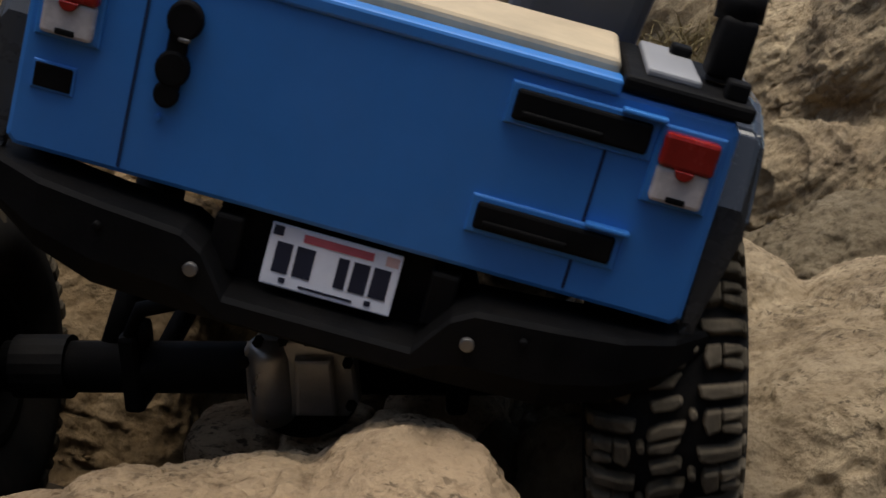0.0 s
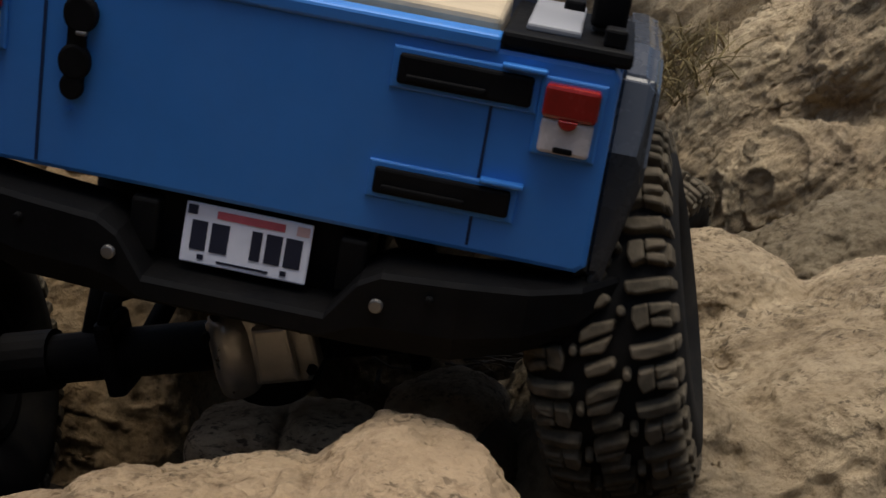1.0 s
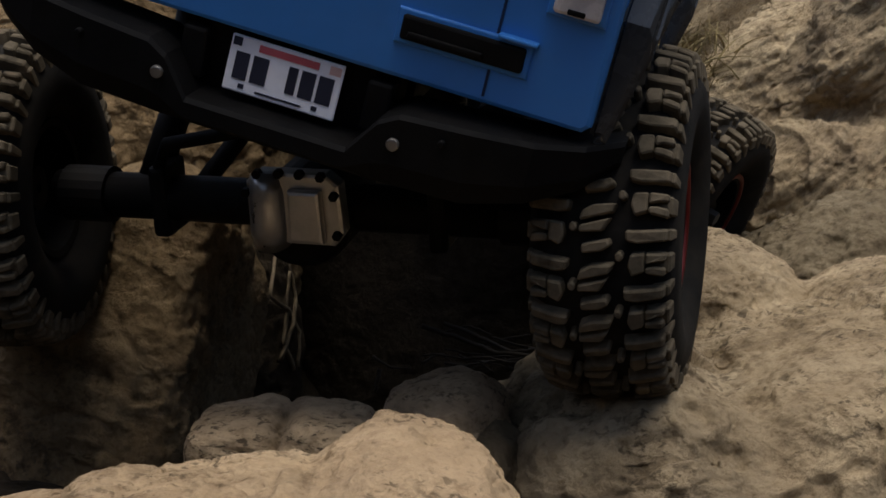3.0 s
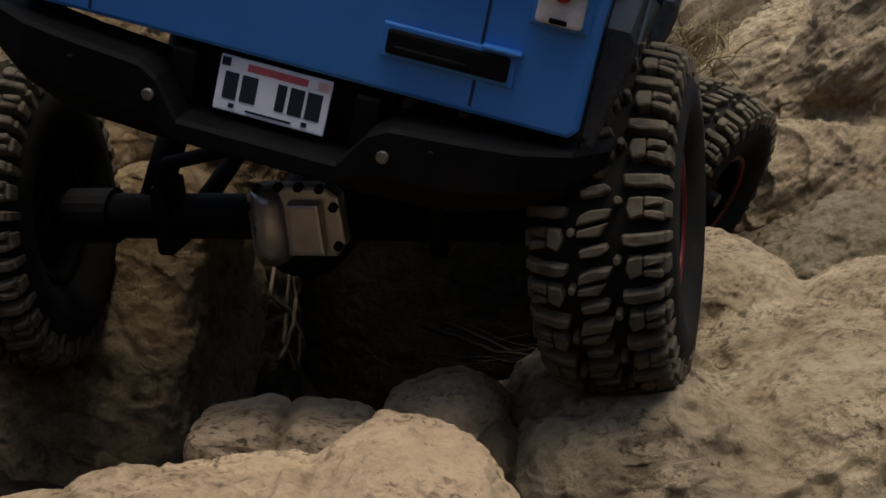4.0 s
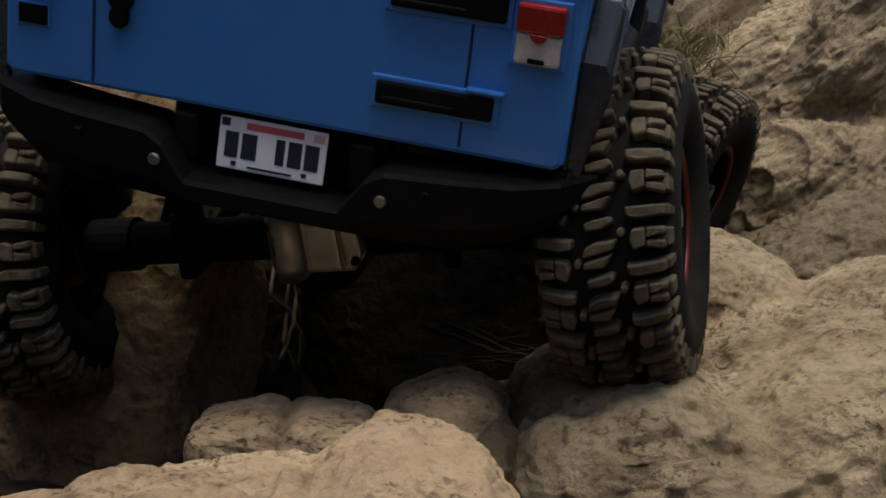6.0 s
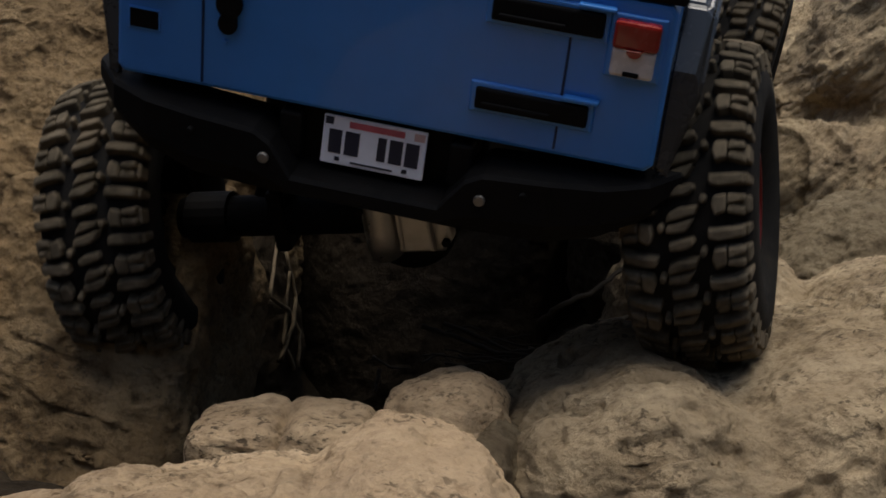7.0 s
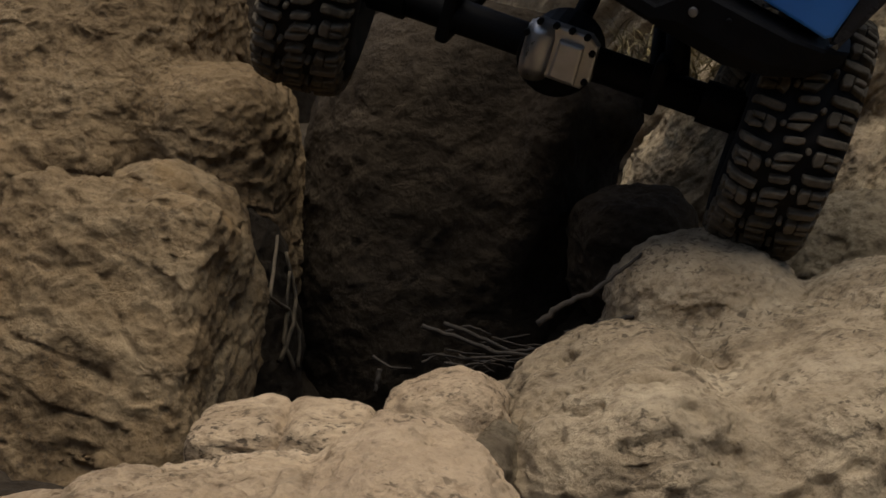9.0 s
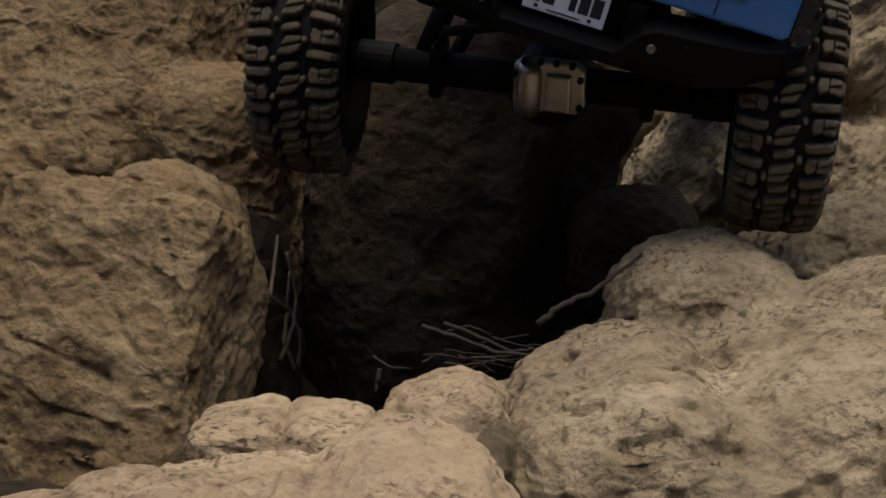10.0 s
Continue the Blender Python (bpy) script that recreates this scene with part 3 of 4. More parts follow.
    for v in bm.verts:
        k = noise.noise(v.co * 60)
        v.co += Vector((0, 0, 0.0016 * k))
    part("foam_block", bm, TAN, jeep, "tan foam block in the bed")


def build_bumper(jeep):
    bm = bmesh.new()
    # columns: x, top, bottom, how far the face stands back
    cols = [(0.0, -0.0250, -0.0345, 0.0), (0.026, -0.0250, -0.0345, 0.0), (0.034, -0.0135, -0.0345, 0.0), (0.040, -0.0100, -0.0342, 0.0),
            (0.062, -0.0085, -0.0335, 0.0005), (0.080, -0.0075, -0.0285, 0.003), (0.094, -0.0060, -0.0220, 0.009), (0.104, -0.0045, -0.0140, 0.020)]
    cols = [(-x, *r) for x, *r in cols[:0:-1]] + cols
    rows = []
    for x, z1, z0, back in cols:
        y = -0.0105 + back
        h = z1 - z0
        rows.append([bm.verts.new((x, yy, zz)) for yy, zz in ((y + 0.0012, z1), (y, z1 - 0.0014), (y, z0 + 0.35 * h), (y + 0.004, z0 + 0.0008), (y + 0.006, z0), (0.012 + back, z0 + 0.002), (0.012 + back, z1))])
    for p, q in zip(rows, rows[1:]):
        for k in range(7):
            bm.faces.new((p[k], p[(k + 1) % 7], q[(k + 1) % 7], q[k]))
    bm.faces.new(rows[0])
    bm.faces.new(rows[-1][::-1])
    bmesh.ops.recalc_face_normals(bm, faces=bm.faces[:])
    bp = part("bumper", bm, BLACK, jeep, "black moulded rear bumper with a dropped centre")
    for x, z in ((-0.0356, -0.0194), (0.0399, -0.0192), (-0.062, -0.0145), (0.054, -0.0145)):
        bm = bmesh.new()
        r = 0.0020 if abs(z) > 0.0160 else 0.0011
        lat = [(x + r * math.cos(6.28318 * k / 14), z + r * math.sin(6.28318 * k / 14)) for k in range(14)]
        prism(bm, lat, -0.0120, -0.009, 0.0005)
        part("bolt", bm, BOLT if r > 0.0015 else BLACK, bp, "metal bolt")
    bm = bmesh.new()
    box(bm, -0.034, 0.034, 0.0065, 0.016, -0.030, 0.0015, 0.001)
    part("plate_recess", bm, BLACK, jeep)
    for s in (1, -1):
        bm = bmesh.new()
        box(bm, *sorted((s * 0.083, s * 0.090)), 0.0125, 0.040, -0.012, -0.0020, 0.001)
        part("bumper_bracket", bm, BLACK, jeep)
    # plate
    lean = Matrix.Translation((0, 0.0012, 0)) @ Matrix.Translation((0, 0, -0.0136)) @ pose(0, 0, 0, -9) @ Matrix.Translation((0, 0, 0.0136))
    bm = bmesh.new()
    box(bm, -0.0188, 0.0178, 0.0, 0.0012, -0.0223, -0.0049, 0.0005, lean)
    pl = part("plate", bm, PLATE, jeep, "white model plate with dark bars of lettering")

    def ink(name, x0, x1, z0, z1, mat):
        b2 = bmesh.new()
        box(b2, x0, x1, -0.00025, 0.0002, z0, z1, 0.0, lean)
        part(name, b2, mat, pl)

    for x0, x1 in ((-0.0163, -0.0118), (-0.0106, -0.0055), (0.0010, 0.0040), (0.0052, 0.0098), (0.0108, 0.0156)):
        ink("letter_bar", x0, x1, -0.0182, -0.0098, INK)
    ink("script_bar", -0.0095, 0.0100, -0.0084, -0.0062, INK_R)
    ink("sticker", -0.0180, -0.0152, -0.0082, -0.0056, INK)
    ink("sticker", 0.0134, 0.0170, -0.0086, -0.0060, INK_P)
    ink("small_bar", -0.0080, 0.0070, -0.0210, -0.0204, INK)
    for x in (-0.0128, 0.0112):
        ink("plate_screw", x - 0.0009, x + 0.0009, -0.0208, -0.0194, INK)


def build_chassis(jeep):
    for s in (1, -1):
        bm = bmesh.new()
        box(bm, s * 0.030 - 0.004, s * 0.030 + 0.004, 0.0, 0.40, -0.022, -0.006, 0.001)
        part("frame_rail", bm, BLACK, jeep, "black frame rail")
        bm = bmesh.new()
        box(bm, *sorted((s * 0.080, s * 0.098)), 0.135, 0.25, -0.012, -0.001, 0.003)
        part("rock_slider", bm, BLACK, jeep, "black side slider")
    bm = bmesh.new()
    box(bm, -0.035, 0.035, 0.14, 0.25, -0.032, -0.010, 0.006, seg=3)
    part("skid_plate", bm, BLACK, jeep, "black skid plate")
    bm = bmesh.new()
    box(bm, -0.036, 0.036, 0.018, 0.05, -0.020, -0.001, 0.003)
    part("rear_crossmember", bm, BLACK, jeep)


def build_axle(jeep, steer):
    """A live axle: its space is the axle's middle, x along the tubes."""
    bm = bmesh.new()
    tube(bm, [(-0.096, 0, 0), (0.096, 0, 0)], 0.0085, 16)
    ax = part("axle", bm, BLACK, jeep, "black axle housing", True)
    for s in (1, -1):
        bm = bmesh.new()
        tube(bm, [(s * 0.074, 0, 0), (s * 0.077, 0, 0), (s * 0.092, 0, 0)], 0.0105, 20)
        part("hub_carrier", bm, BLACK, ax)
        bm = bmesh.new()
        box(bm, s * 0.052 - 0.0035, s * 0.052 + 0.0035, -0.009, 0.010, -0.013, 0.014, 0.002)
        part("link_bracket", bm, BLACK, ax)
    bm = bmesh.new()
    lathe_pts = [(0.004 + 0.0185 * math.cos(6.28318 * k / 24), -0.001 + 0.0175 * math.sin(6.28318 * k / 24)) for k in range(24)]
    prism(bm, lathe_pts, -0.016, 0.022, 0.003)
    part("diff_housing", bm, BLACK, ax, "black differential housing")
    # domed cover on the side away from the drive shaft
    sy = -1 if not steer else 1
    bm = bmesh.new()
    oct_ = [(-0.0095, 0.0215), (0.0165, 0.0215), (0.0215, 0.0165), (0.0225, -0.0060), (0.0185, -0.0125), (-0.0100, -0.0125), (-0.0140, -0.0070), (-0.0140, 0.0165)]
    flat = [(x * 0.95 + 0.0022, z * 0.76 + 0.0030) for x, z in oct_]
    prism(bm, flat, *sorted((sy * 0.016, sy * 0.0235)), 0.0014)
    cv = part("diff_cover", bm, STEEL, ax, "grey cast differential cover")
    bm = bmesh.new()
    raised = [(0.0050, 0.0140), (0.0165, 0.0140), (0.0172, -0.0045), (0.0045, -0.0045)]
    prism(bm, raised, *sorted((sy * 0.023, sy * 0.0275)), 0.0012)
    part("cover_boss", bm, STEEL, ax)
    bm = bmesh.new()
    tube(bm, [(-0.0038, sy * 0.0185, 0.0165), (-0.0038, sy * 0.0205, 0.0120), (-0.0038, sy * 0.0215, -0.0020), (-0.0038, sy * 0.0195, -0.0065)], 0.0070, 20)
    part("ring_bulge", bm, STEEL, ax, "", True)
    for x, z in ((-0.0062, 0.0188), (0.0015, 0.0192), (0.0090, 0.0192), (0.0165, 0.0186), (0.0208, 0.0120), (0.0212, -0.0020), (-0.0108, 0.0120)):
        bm = bmesh.new()
        lat = [(x + 0.0017 * math.cos(6.28318 * k / 6), z + 0.0017 * math.sin(6.28318 * k / 6)) for k in range(6)]
        prism(bm, lat, *sorted((sy * 0.0225, sy * 0.0258)), 0.0003)
        part("cover_bolt", bm, BLACK, ax, "black bolt")
    bm = bmesh.new()
    tube(bm, [(0.005, -sy * 0.02, 0.002), (0.004, -sy * 0.12, 0.038)], 0.005, 12)
    part("drive_shaft", bm, BLACK, ax, "", True)
    for s in (1, -1):
        bm = bmesh.new()
        tube(bm, [(s * 0.052, -sy * 0.004, -0.010), (s * 0.030, -sy * 0.125, 0.040)], 0.0038, 12)
        part("lower_link", bm, BLACK, ax, "black suspension link", True)
        bm = bmesh.new()
        tube(bm, [(s * 0.060, -sy * 0.004, 0.004), (s * 0.050, -sy * 0.014, 0.034)], 0.0058, 16)
        tube(bm, [(s * 0.050, -sy * 0.014, 0.034), (s * 0.042, -sy * 0.022, 0.066)], 0.0082, 16)
        part("shock", bm, BLACK, ax, "black coil-over shock", True)
    bm = bmesh.new()
    tube(bm, [(-0.052, sy * 0.006, 0.012), (-0.048, sy * 0.006, 0.022), (0.040, sy * 0.004, 0.040)], 0.0026, 10)
    part("track_bar", bm, BLACK, ax, "", True)
    return ax


def build_wheel(jeep):
    """A wheel about the x axis; +x is its outer side."""
    wheel = new("wheel")
    wheel.parent = jeep
    wheel["label"] = "knobbly mud tyre on a dark beadlock wheel"
    R = R_TYRE
    hw = 0.0208
    bm = bmesh.new()
    prof = [(0.0, 0.0556), (0.009, 0.0553), (0.0165, 0.0543), (0.0205, 0.0510), (0.0229, 0.0465), (0.0236, 0.039), (0.0200, 0.031), (0.0150, 0.0265), (0.011, 0.026)]
    prof = [(-x, r) for x, r in prof[:0:-1]] + prof
    lathe(bm, prof, 96)
    part("tyre", bm, RUBBER, wheel, "black rubber tyre carcass", True)

    bm = bmesh.new()

    def crown(x):
        return R - 0.0030 * (abs(x) / hw) ** 3.2

    def lug(pts, r_in=0.0530, shrink=0.86):
        cx = sum(p[0] for p in pts) / len(pts)
        ca = sum(p[1] for p in pts) / len(pts)
        lo, hi = [], []
        for x, a in pts:
            a0 = radians(a)
            lo.append(bm.verts.new((x, -r_in * math.cos(a0), r_in * math.sin(a0))))
            x2, a2 = cx + (x - cx) * shrink, radians(ca + (a - ca) * shrink)
            r2 = crown(x2)
            hi.append(bm.verts.new((x2, -r2 * math.cos(a2), r2 * math.sin(a2))))
        k = len(pts)
        bm.faces.new(hi)
        for i in range(k):
            bm.faces.new((lo[i], lo[(i + 1) % k], hi[(i + 1) % k], hi[i]))

    def side(s, a, da, r0, r1):
        """A biter on the shoulder's flank."""
        vs = []
        for r, x in ((r0, 0.0214), (r1, 0.0206)):
            for q in (-da, da):
                vs.append((x, r, radians(a + q)))
        lo = [bm.verts.new((s * (x - 0.004), -r * math.cos(q), r * math.sin(q))) for x, r, q in vs]
        hi = [bm.verts.new((s * (x + 0.0013), -r * math.cos(q), r * math.sin(q))) for x, r, q in vs]
        o = (0, 1, 3, 2)
        bm.faces.new([hi[i] for i in o])
        for i in range(4):
            a_, b_ = o[i], o[(i + 1) % 4]
            bm.faces.new((lo[a_], lo[b_], hi[b_], hi[a_]))

    n = 20
    step = 360 / n
    for k in range(n):
        a = k * step
        for s in (1, -1):
            o = a + (0 if s > 0 else step * 0.45)
            # long bar across the shoulder, a little bent
            lug([(s * 0.0078, o + 1.0), (s * 0.0082, o - 2.4), (s * 0.0120, o - 3.1), (s * 0.0212, o - 2.0), (s * 0.0212, o + 2.0), (s * 0.0125, o + 1.3)])
            # notched block between the bars, forked at the shoulder
            b = o + step * 0.5
            lug([(s * 0.0102, b + 3.3), (s * 0.0094, b - 0.6), (s * 0.0108, b - 4.2), (s * 0.0150, b - 2.6), (s * 0.0150, b + 3.9)])
            lug([(s * 0.0146, b - 2.9), (s * 0.0209, b - 4.0), (s * 0.0209, b - 1.0), (s * 0.0172, b - 0.3), (s * 0.0146, b - 0.6)])
            lug([(s * 0.0146, b + 3.7), (s * 0.0146, b - 0.2), (s * 0.0172, b + 0.6), (s * 0.0209, b + 1.0), (s * 0.0209, b + 3.6)])
            side(s, o, 1.9, 0.0455, 0.0545)
            side(s, b, 3.0, 0.0490, 0.0548)
            # round stud inboard of the notched block
            e = b + 2.0
            lug([(s * 0.0071 + 0.0015 * math.cos(6.28318 * j / 8), e + 1.8 * math.sin(6.28318 * j / 8)) for j in range(8)])
        # centre: a block cut by a slanted slit, then a short slanted bar
        c = a + step * 0.22
        lug([(-0.0059, c - 4.6), (0.0019, c - 4.0), (0.0047, c + 0.7), (-0.0057, c - 2.2)])
        lug([(-0.0061, c - 1.3), (0.0050, c + 1.7), (0.0061, c + 5.0), (-0.0014, c + 4.2), (-0.0052, c + 2.0)])
        d = a + step * 0.75
        lug([(-0.0047, d - 2.4), (0.0021, d - 1.4), (0.0050, d + 0.6), (0.0042, d + 2.8), (-0.0017, d + 1.6), (-0.0052, d + 0.4)])
    bmesh.ops.recalc_face_normals(bm, faces=bm.faces[:])
    rims = [e for e in bm.edges if len(e.link_faces) == 2]
    bmesh.ops.bevel(bm, geom=rims, offset=0.00055, segments=1, affect="EDGES")
    part("tread", bm, LUG, wheel, "dusty worn tread blocks")

    bm = bmesh.new()
    lathe(bm, [(-0.017, 0.0262), (0.017, 0.0262), (0.0165, 0.0235), (-0.0165, 0.0235)], 64)
    box(bm, 0.004, 0.009, -0.0235, 0.0235, -0.0045, 0.0045, 0.001)
    for a in (60, 120):
        box(bm, 0.004, 0.009, -0.0235, 0.0235, -0.0045, 0.0045, 0.001, pose(0, 0, 0, a))
    lathe(bm, [(-0.010, 0.0085), (0.013, 0.0085), (0.013, 0.002), (-0.010, 0.002)], 24)
    part("rim", bm, BLACK, wheel, "black spoked rim", False)
    bm = bmesh.new()
    lathe(bm, [(0.0150, 0.0287), (0.0180, 0.0281), (0.0180, 0.0256), (0.0150, 0.0250)], 64)
    part("beadlock_ring", bm, REDP, wheel, "red beadlock ring", True)
    bm = bmesh.new()
    tube(bm, [(0.010, 0, 0), (0.0185, 0, 0)], 0.0042, 6)
    part("wheel_nut", bm, BOLT, wheel)
    return wheel


build_body(crawler)
build_bumper(crawler)
build_chassis(crawler)
axle_rear = build_axle(crawler, False)
axle_front = build_axle(crawler, True)
wheel_rr = build_wheel(crawler)
wheel_rl = copy_thing(wheel_rr, Matrix())
wheel_fr = copy_thing(wheel_rr, Matrix())
wheel_fl = copy_thing(wheel_rr, Matrix())


# ---------------------------------------------------------------- twigs, roots, grass, gravel
rng = random.Random(7)


def stick(name, label, pts, r0, r1, group="", mat=TWIG):
    """A thin woody stem through the points, bent a little between them."""
    way = []
    for a, b in zip(pts, pts[1:]):
        a, b = Vector(a), Vector(b)
        for k in range(5):
            p = a.lerp(b, k / 5)
            way.append(p + Vector((rng.uniform(-1, 1), rng.uniform(-1, 1), rng.uniform(-1, 1))) * r0 * 0.4)
    way.append(Vector(pts[-1]))
    bm = bmesh.new()
    tube(bm, way, r0, 7, r1)
    return tagged(new(name, mesh_of(bm, name, mat, True)), label, "twig", group)


def litter(middle, wide, deep, n):
    for _ in range(n):
        c = Vector(middle) + Vector((rng.gauss(0, wide * 0.6), rng.gauss(0, deep), rng.uniform(-0.012, 0.008)))
        a = rng.uniform(-0.7, 0.7)
        d = Vector((math.cos(a), 0.5 * math.sin(a), rng.uniform(-0.3, 0.2))) * rng.uniform(0.006, 0.019)
        bend = Vector((0, rng.uniform(-0.003, 0.003), rng.uniform(-0.005, 0.005)))
        stick("twig", "dry brown twig in the litter of the gully", [c - d, c + bend, c + d], rng.uniform(0.0004, 0.0009), 0.0003, "twigs in the gully")


def grass(middle, wide, n):
    bm = bmesh.new()
    for _ in range(n):
        p = Vector(middle) + Vector((rng.gauss(0, wide * 0.5), rng.gauss(0, wide * 0.4), rng.uniform(-0.05, 0.0)))
        lean = Vector((rng.gauss(0, 0.5), rng.gauss(-0.2, 0.4), 1)).normalized()
        h, w = rng.uniform(0.015, 0.042), rng.uniform(0.0004, 0.0010)
        side = lean.cross(Vector((rng.uniform(-1, 1), rng.uniform(-1, 1), 0.1))).normalized() * w
        rows = []
        for k in range(5):
            f = k / 4
            q = p + lean * h * f + Vector((lean.x, lean.y, -0.6)) * h * 0.6 * f * f
            rows.append((bm.verts.new(q - side * (1 - f * 0.9)), bm.verts.new(q + side * (1 - f * 0.9))))
        for (a, b), (c, d) in zip(rows, rows[1:]):
            bm.faces.new((a, b, d, c))
    tagged(new("dry_grass", mesh_of(bm, "dry_grass", STRAW)), "tuft of dry yellow grass between rocks", "grass", kind="stuff")


def root(pts, r0, r1):
    """A root that clings to the rock face beyond the points."""
    way = []
    for p in pts:
        hit, place, nrm, *_ = scene.ray_cast(bpy.context.evaluated_depsgraph_get(), (p[0], p[1], p[2]), (0, 1, -0.1))
        if hit:
            way.append(place + nrm * r0)
    if len(way) > 2:
        stick("root", "thin pale root clinging to the shaded slab", way, r0, r1, mat=ROOT)



litter((0.016, 0.587, 0.125), 0.040, 0.025, 30)
stick("branch", "bare grey branch lying across the gully", [(0.040, 0.580, 0.144), (0.049, 0.582, 0.151), (0.063, 0.593, 0.154), (0.079, 0.605, 0.162), (0.089, 0.616, 0.167)], 0.0016, 0.0007)
stick("branch", "bare grey branch lying across the gully", [(0.052, 0.579, 0.140), (0.067, 0.580, 0.144), (0.080, 0.590, 0.144), (0.091, 0.601, 0.143)], 0.0016, 0.0008)
stick("branch", "thin brown branch in the litter of the gully", [(-0.009, 0.580, 0.143), (0.007, 0.579, 0.138), (0.023, 0.578, 0.132), (0.042, 0.577, 0.130), (0.055, 0.587, 0.125)], 0.0011, 0.0007)
stick("branch", "thin brown branch in the litter of the gully", [(0.000, 0.585, 0.143), (0.016, 0.584, 0.137), (0.029, 0.583, 0.131), (0.040, 0.583, 0.132)], 0.0011, 0.0007)
stick("branch", "thin brown branch in the litter of the gully", [(-0.027, 0.576, 0.125), (-0.028, 0.575, 0.120), (-0.029, 0.574, 0.116)], 0.0011, 0.0007)
root([(-0.088, 0.663, 0.158), (-0.085, 0.660, 0.135), (-0.082, 0.657, 0.121), (-0.084, 0.654, 0.105), (-0.080, 0.650, 0.089)], 0.0009, 0.0014)
root([(-0.084, 0.662, 0.150), (-0.079, 0.658, 0.127), (-0.080, 0.656, 0.113), (-0.086, 0.652, 0.095)], 0.0009, 0.0013)
root([(-0.081, 0.662, 0.140), (-0.083, 0.658, 0.122), (-0.077, 0.656, 0.108), (-0.078, 0.652, 0.090)], 0.0008, 0.0012)
grass((0.163, 1.009, 0.238), 0.045, 420)

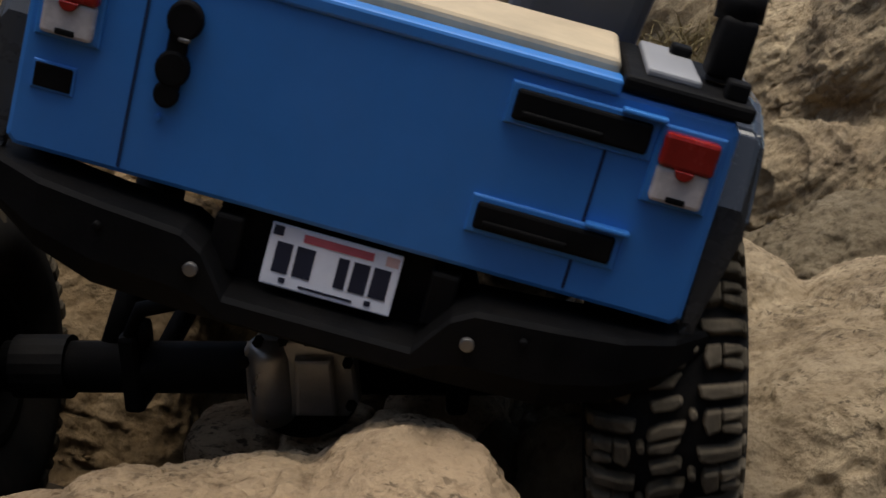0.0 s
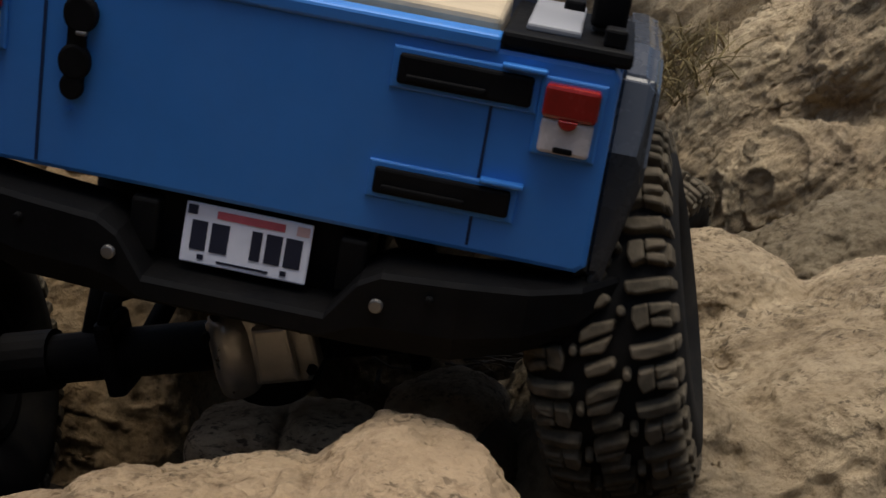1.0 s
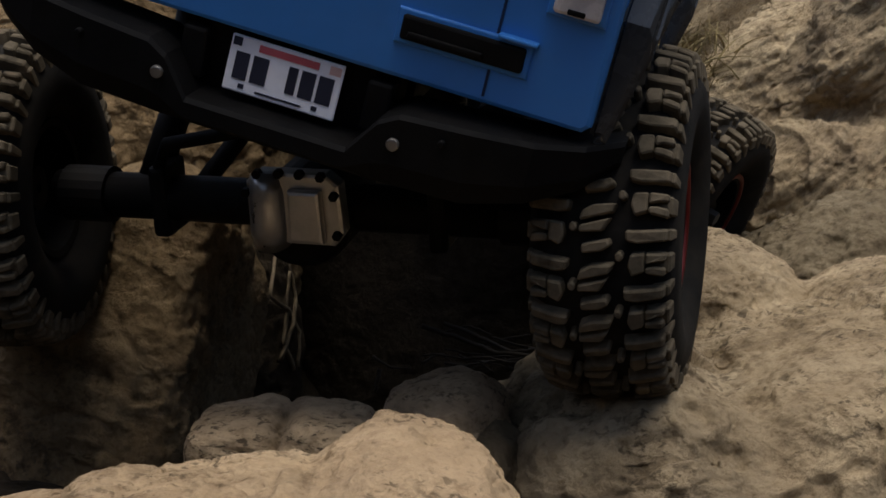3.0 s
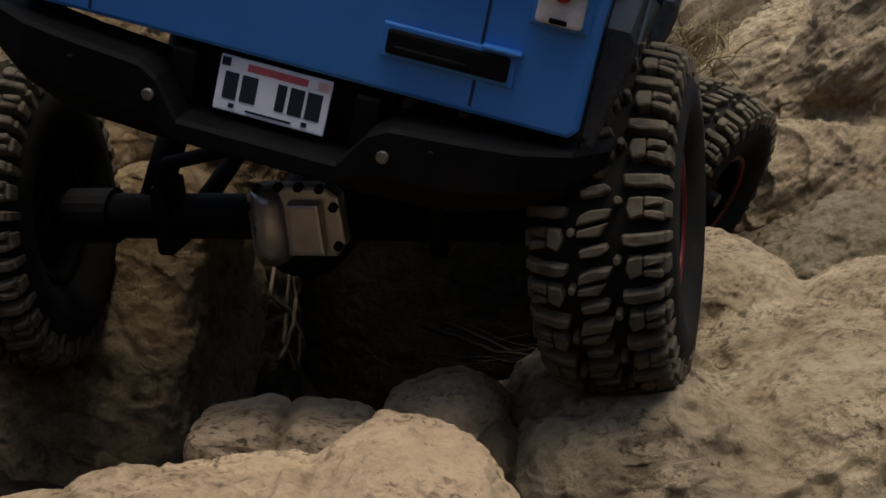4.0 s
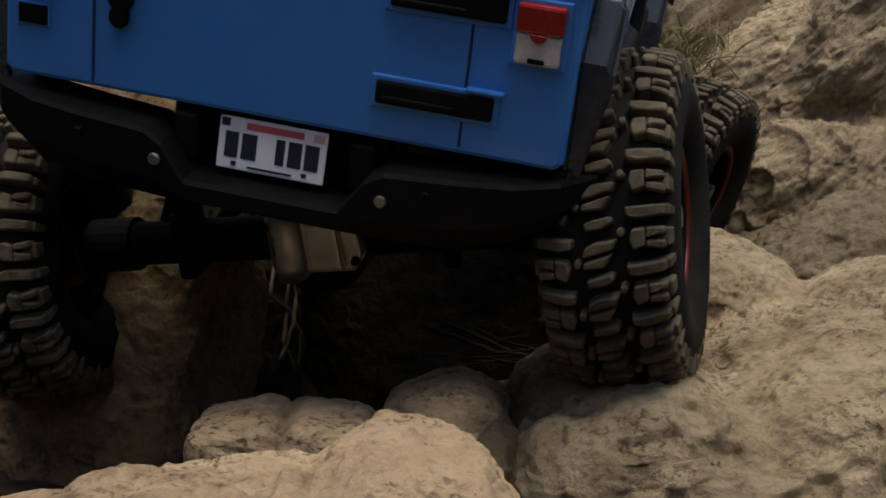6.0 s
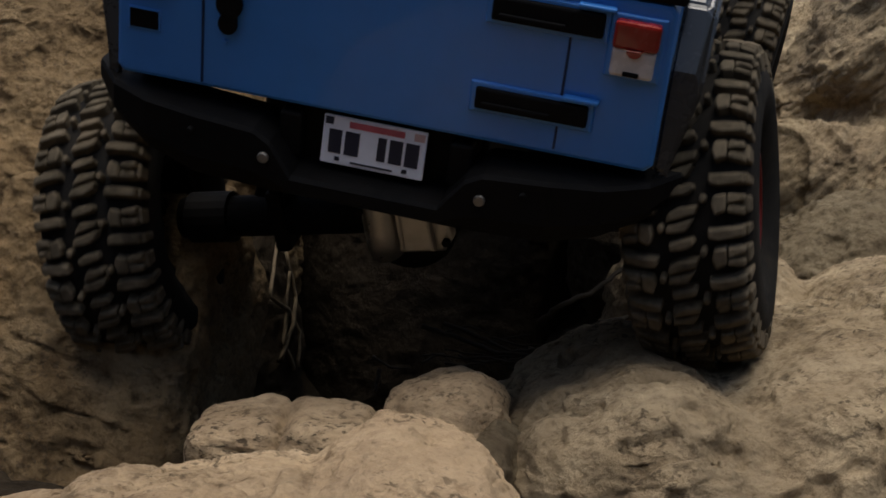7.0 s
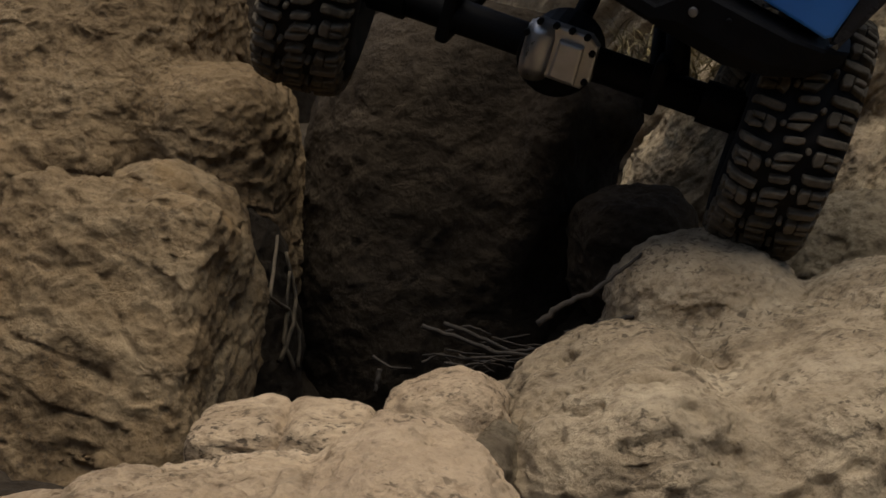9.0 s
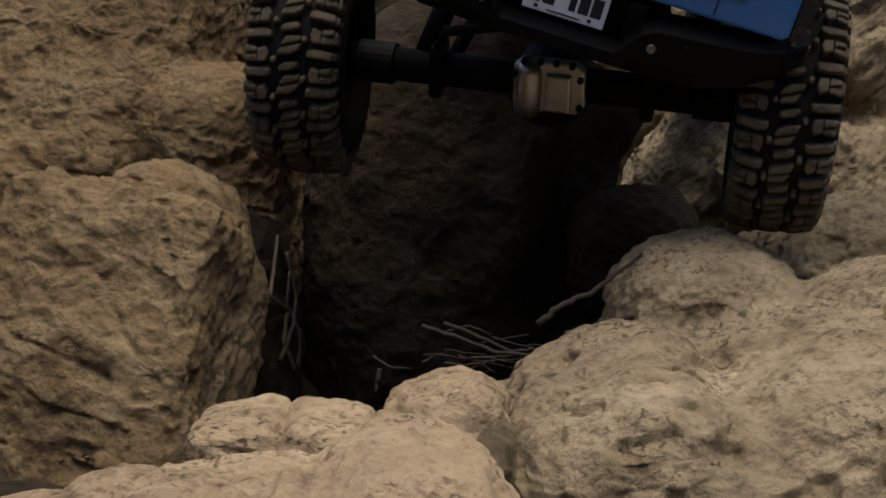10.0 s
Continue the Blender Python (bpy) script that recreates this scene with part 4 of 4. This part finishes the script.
# ---------------------------------------------------------------- what moves
# seconds; the body's place; its nose-up, lean and heading; the rear axle's lean, height and sideways shift; spin of the wheels on each side; the front axle's lean, height, steering and shift; turn of the rear wheels
ROWS = [
    (0.0, -0.0264, 0.3670, 0.2285, 6.5, 15.2, -2.9, -16.4, -0.0711, -0.0076, 0, 0, 10.0, -0.1062, 14.0, 0.016, -2.3, 1.0),
    (0.5, -0.0436, 0.3768, 0.2329, 5.0, 12.1, -5.4, -16.7, -0.0694, -0.0035, 22, 23, 11.5, -0.1022, 17.0, 0.015, -2.5, 3.2),
    (1.0, -0.0527, 0.3819, 0.2329, 7.0, 10.3, -6.5, -18.1, -0.0683, -0.0029, 44, 45, 13.0, -0.0983, 20.0, 0.014, -2.8, 5.4),
    (1.5, -0.0668, 0.3984, 0.2375, 8.7, 7.4, -9.6, -15.8, -0.0686, -0.0002, 66, 70, 13.0, -0.0963, 24.0, 0.015, -2.4, 7.6),
    (2.0, -0.0613, 0.4083, 0.2547, 10.1, 10.3, -11.4, -15.6, -0.0720, -0.0018, 90, 103, 10.0, -0.1033, 22.0, 0.012, -2.2, 9.8),
    (2.5, -0.0444, 0.4209, 0.2763, 9.5, 16.0, -12.6, -15.1, -0.0781, -0.0035, 112, 143, 6.0, -0.1385, 20.0, 0.013, -1.9, 9.2),
    (2.7, -0.0444, 0.4212, 0.2763, 9.4, 16.0, -12.5, -15.2, -0.0781, -0.0033, 113, 143, 6.3, -0.1354, 20.2, 0.014, -1.8, 9.0),
    (3.8, -0.0497, 0.4276, 0.2694, 9.6, 13.3, -11.9, -15.8, -0.0760, -0.0007, 115, 140, 7.9, -0.1182, 21.3, 0.016, -1.8, 7.9),
    (4.0, -0.0498, 0.4280, 0.2693, 9.5, 13.3, -11.8, -15.9, -0.0761, -0.0005, 116, 140, 8.2, -0.1151, 21.5, 0.017, -1.8, 7.7),
    (4.5, -0.0523, 0.4304, 0.2664, 8.5, 12.1, -11.7, -16.1, -0.0741, 0.0007, 120, 144, 9.0, -0.1073, 22.0, 0.018, -1.7, 7.1),
    (5.0, -0.0531, 0.4301, 0.2661, 9.2, 11.9, -11.9, -16.0, -0.0747, 0.0009, 122, 146, 8.6, -0.1079, 21.2, 0.016, -2.0, 7.1),
    (5.5, -0.0529, 0.4297, 0.2644, 8.7, 11.4, -11.9, -15.7, -0.0738, 0.0013, 126, 149, 8.2, -0.1085, 20.3, 0.015, -2.3, 7.0),
    (5.7, -0.0565, 0.4341, 0.2583, 9.1, 9.3, -11.9, -14.8, -0.0681, 0.0018, 133, 156, 8.0, -0.1088, 20.0, 0.014, -2.4, 7.0),
    (6.8, -0.0292, 0.4715, 0.2446, 14.2, 8.8, -10.9, -14.4, -0.0628, 0.0006, 186, 211, 2.9, -0.1001, 8.2, 0.006, -3.0, 6.9),
    (7.0, -0.0222, 0.4708, 0.2467, 16.5, 9.6, -10.9, -14.7, -0.0669, 0.0019, 205, 232, 2.0, -0.0986, 6.0, 0.005, -3.2, 6.9),
    (7.5, -0.0076, 0.4857, 0.2499, 18.7, 11.4, -8.6, -13.9, -0.0669, 0.0013, 243, 277, 2.0, -0.1001, 5.0, -0.001, -3.3, 6.3),
    (8.0, 0.0103, 0.5025, 0.2634, 18.9, 15.0, -7.2, -13.9, -0.0719, -0.0037, 298, 328, 1.0, -0.1000, 4.0, 0.001, -1.6, 7.8),
    (8.5, 0.0296, 0.5311, 0.2848, 14.4, 19.0, -5.0, -13.7, -0.0728, -0.0012, 348, 378, 0.0, -0.0975, 3.0, 0.005, 0.6, 9.7),
    (8.7, 0.0433, 0.5383, 0.2998, 14.7, 23.0, -5.8, -14.4, -0.0730, 0.0005, 372, 396, 0.0, -0.0984, 2.6, 0.004, 1.0, 9.7),
    (8.8, 0.0664, 0.5464, 0.3172, 13.7, 31.9, -8.5, -16.5, -0.0865, -0.0005, 384, 404, 0.0, -0.0997, 2.4, 0.001, 0.9, 9.2),
    (9.0, 0.0801, 0.5885, 0.3145, 14.1, 31.6, -8.9, -14.0, -0.0895, -0.0030, 405, 416, 0.0, -0.1022, 2.0, -0.002, 0.7, 8.4),
    (9.2, 0.0536, 0.5891, 0.2960, 15.5, 21.5, -6.6, -15.8, -0.0801, -0.0066, 425, 428, 0.0, -0.1048, 1.6, -0.005, 0.5, 7.5),
    (9.5, 0.0503, 0.5935, 0.2860, 17.0, 17.9, -6.2, -13.8, -0.0750, -0.0033, 445, 440, 0.0, -0.1085, 1.0, -0.011, 0.2, 6.2),
    (10.0, 0.0570, 0.6083, 0.2914, 18.1, 16.9, -7.2, -12.1, -0.0785, -0.0021, 480, 475, 0.0, -0.1148, 0.0, -0.021, -0.3, 4.0),
]


def axle_pose(lean, z, shift, y):
    return pose(shift, y, z, 0, lean, 0)


def motions():
    walk(crawler, [(r[0], pose(*r[1:7])) for r in ROWS])
    rear = [(r[0], axle_pose(r[7], r[8], r[9], AXLE_Y)) for r in ROWS]
    front = [(r[0], axle_pose(r[12], r[13], r[15], AXLE_Y + BASE_LINE)) for r in ROWS]
    walk(axle_rear, rear)
    walk(axle_front, front)
    outer, flip = HALF_TRACK, Matrix.Rotation(math.pi, 4, "Z")
    walk(wheel_rr, [(t, m @ pose(outer, 0, 0, 0, 0, r[16]) @ pose(0, 0, 0, -r[11])) for (t, m), r in zip(rear, ROWS)])
    walk(wheel_rl, [(t, m @ pose(-outer, 0, 0, 0, 0, r[17]) @ pose(0, 0, 0, -r[10]) @ flip) for (t, m), r in zip(rear, ROWS)])
    walk(wheel_fr, [(t, m @ pose(outer, 0, 0, 0, 0, -r[14]) @ pose(0, 0, 0, -r[11])) for (t, m), r in zip(front, ROWS)])
    walk(wheel_fl, [(t, m @ pose(-outer, 0, 0, 0, 0, -r[14]) @ pose(0, 0, 0, -r[10]) @ flip) for (t, m), r in zip(front, ROWS)])


motions()
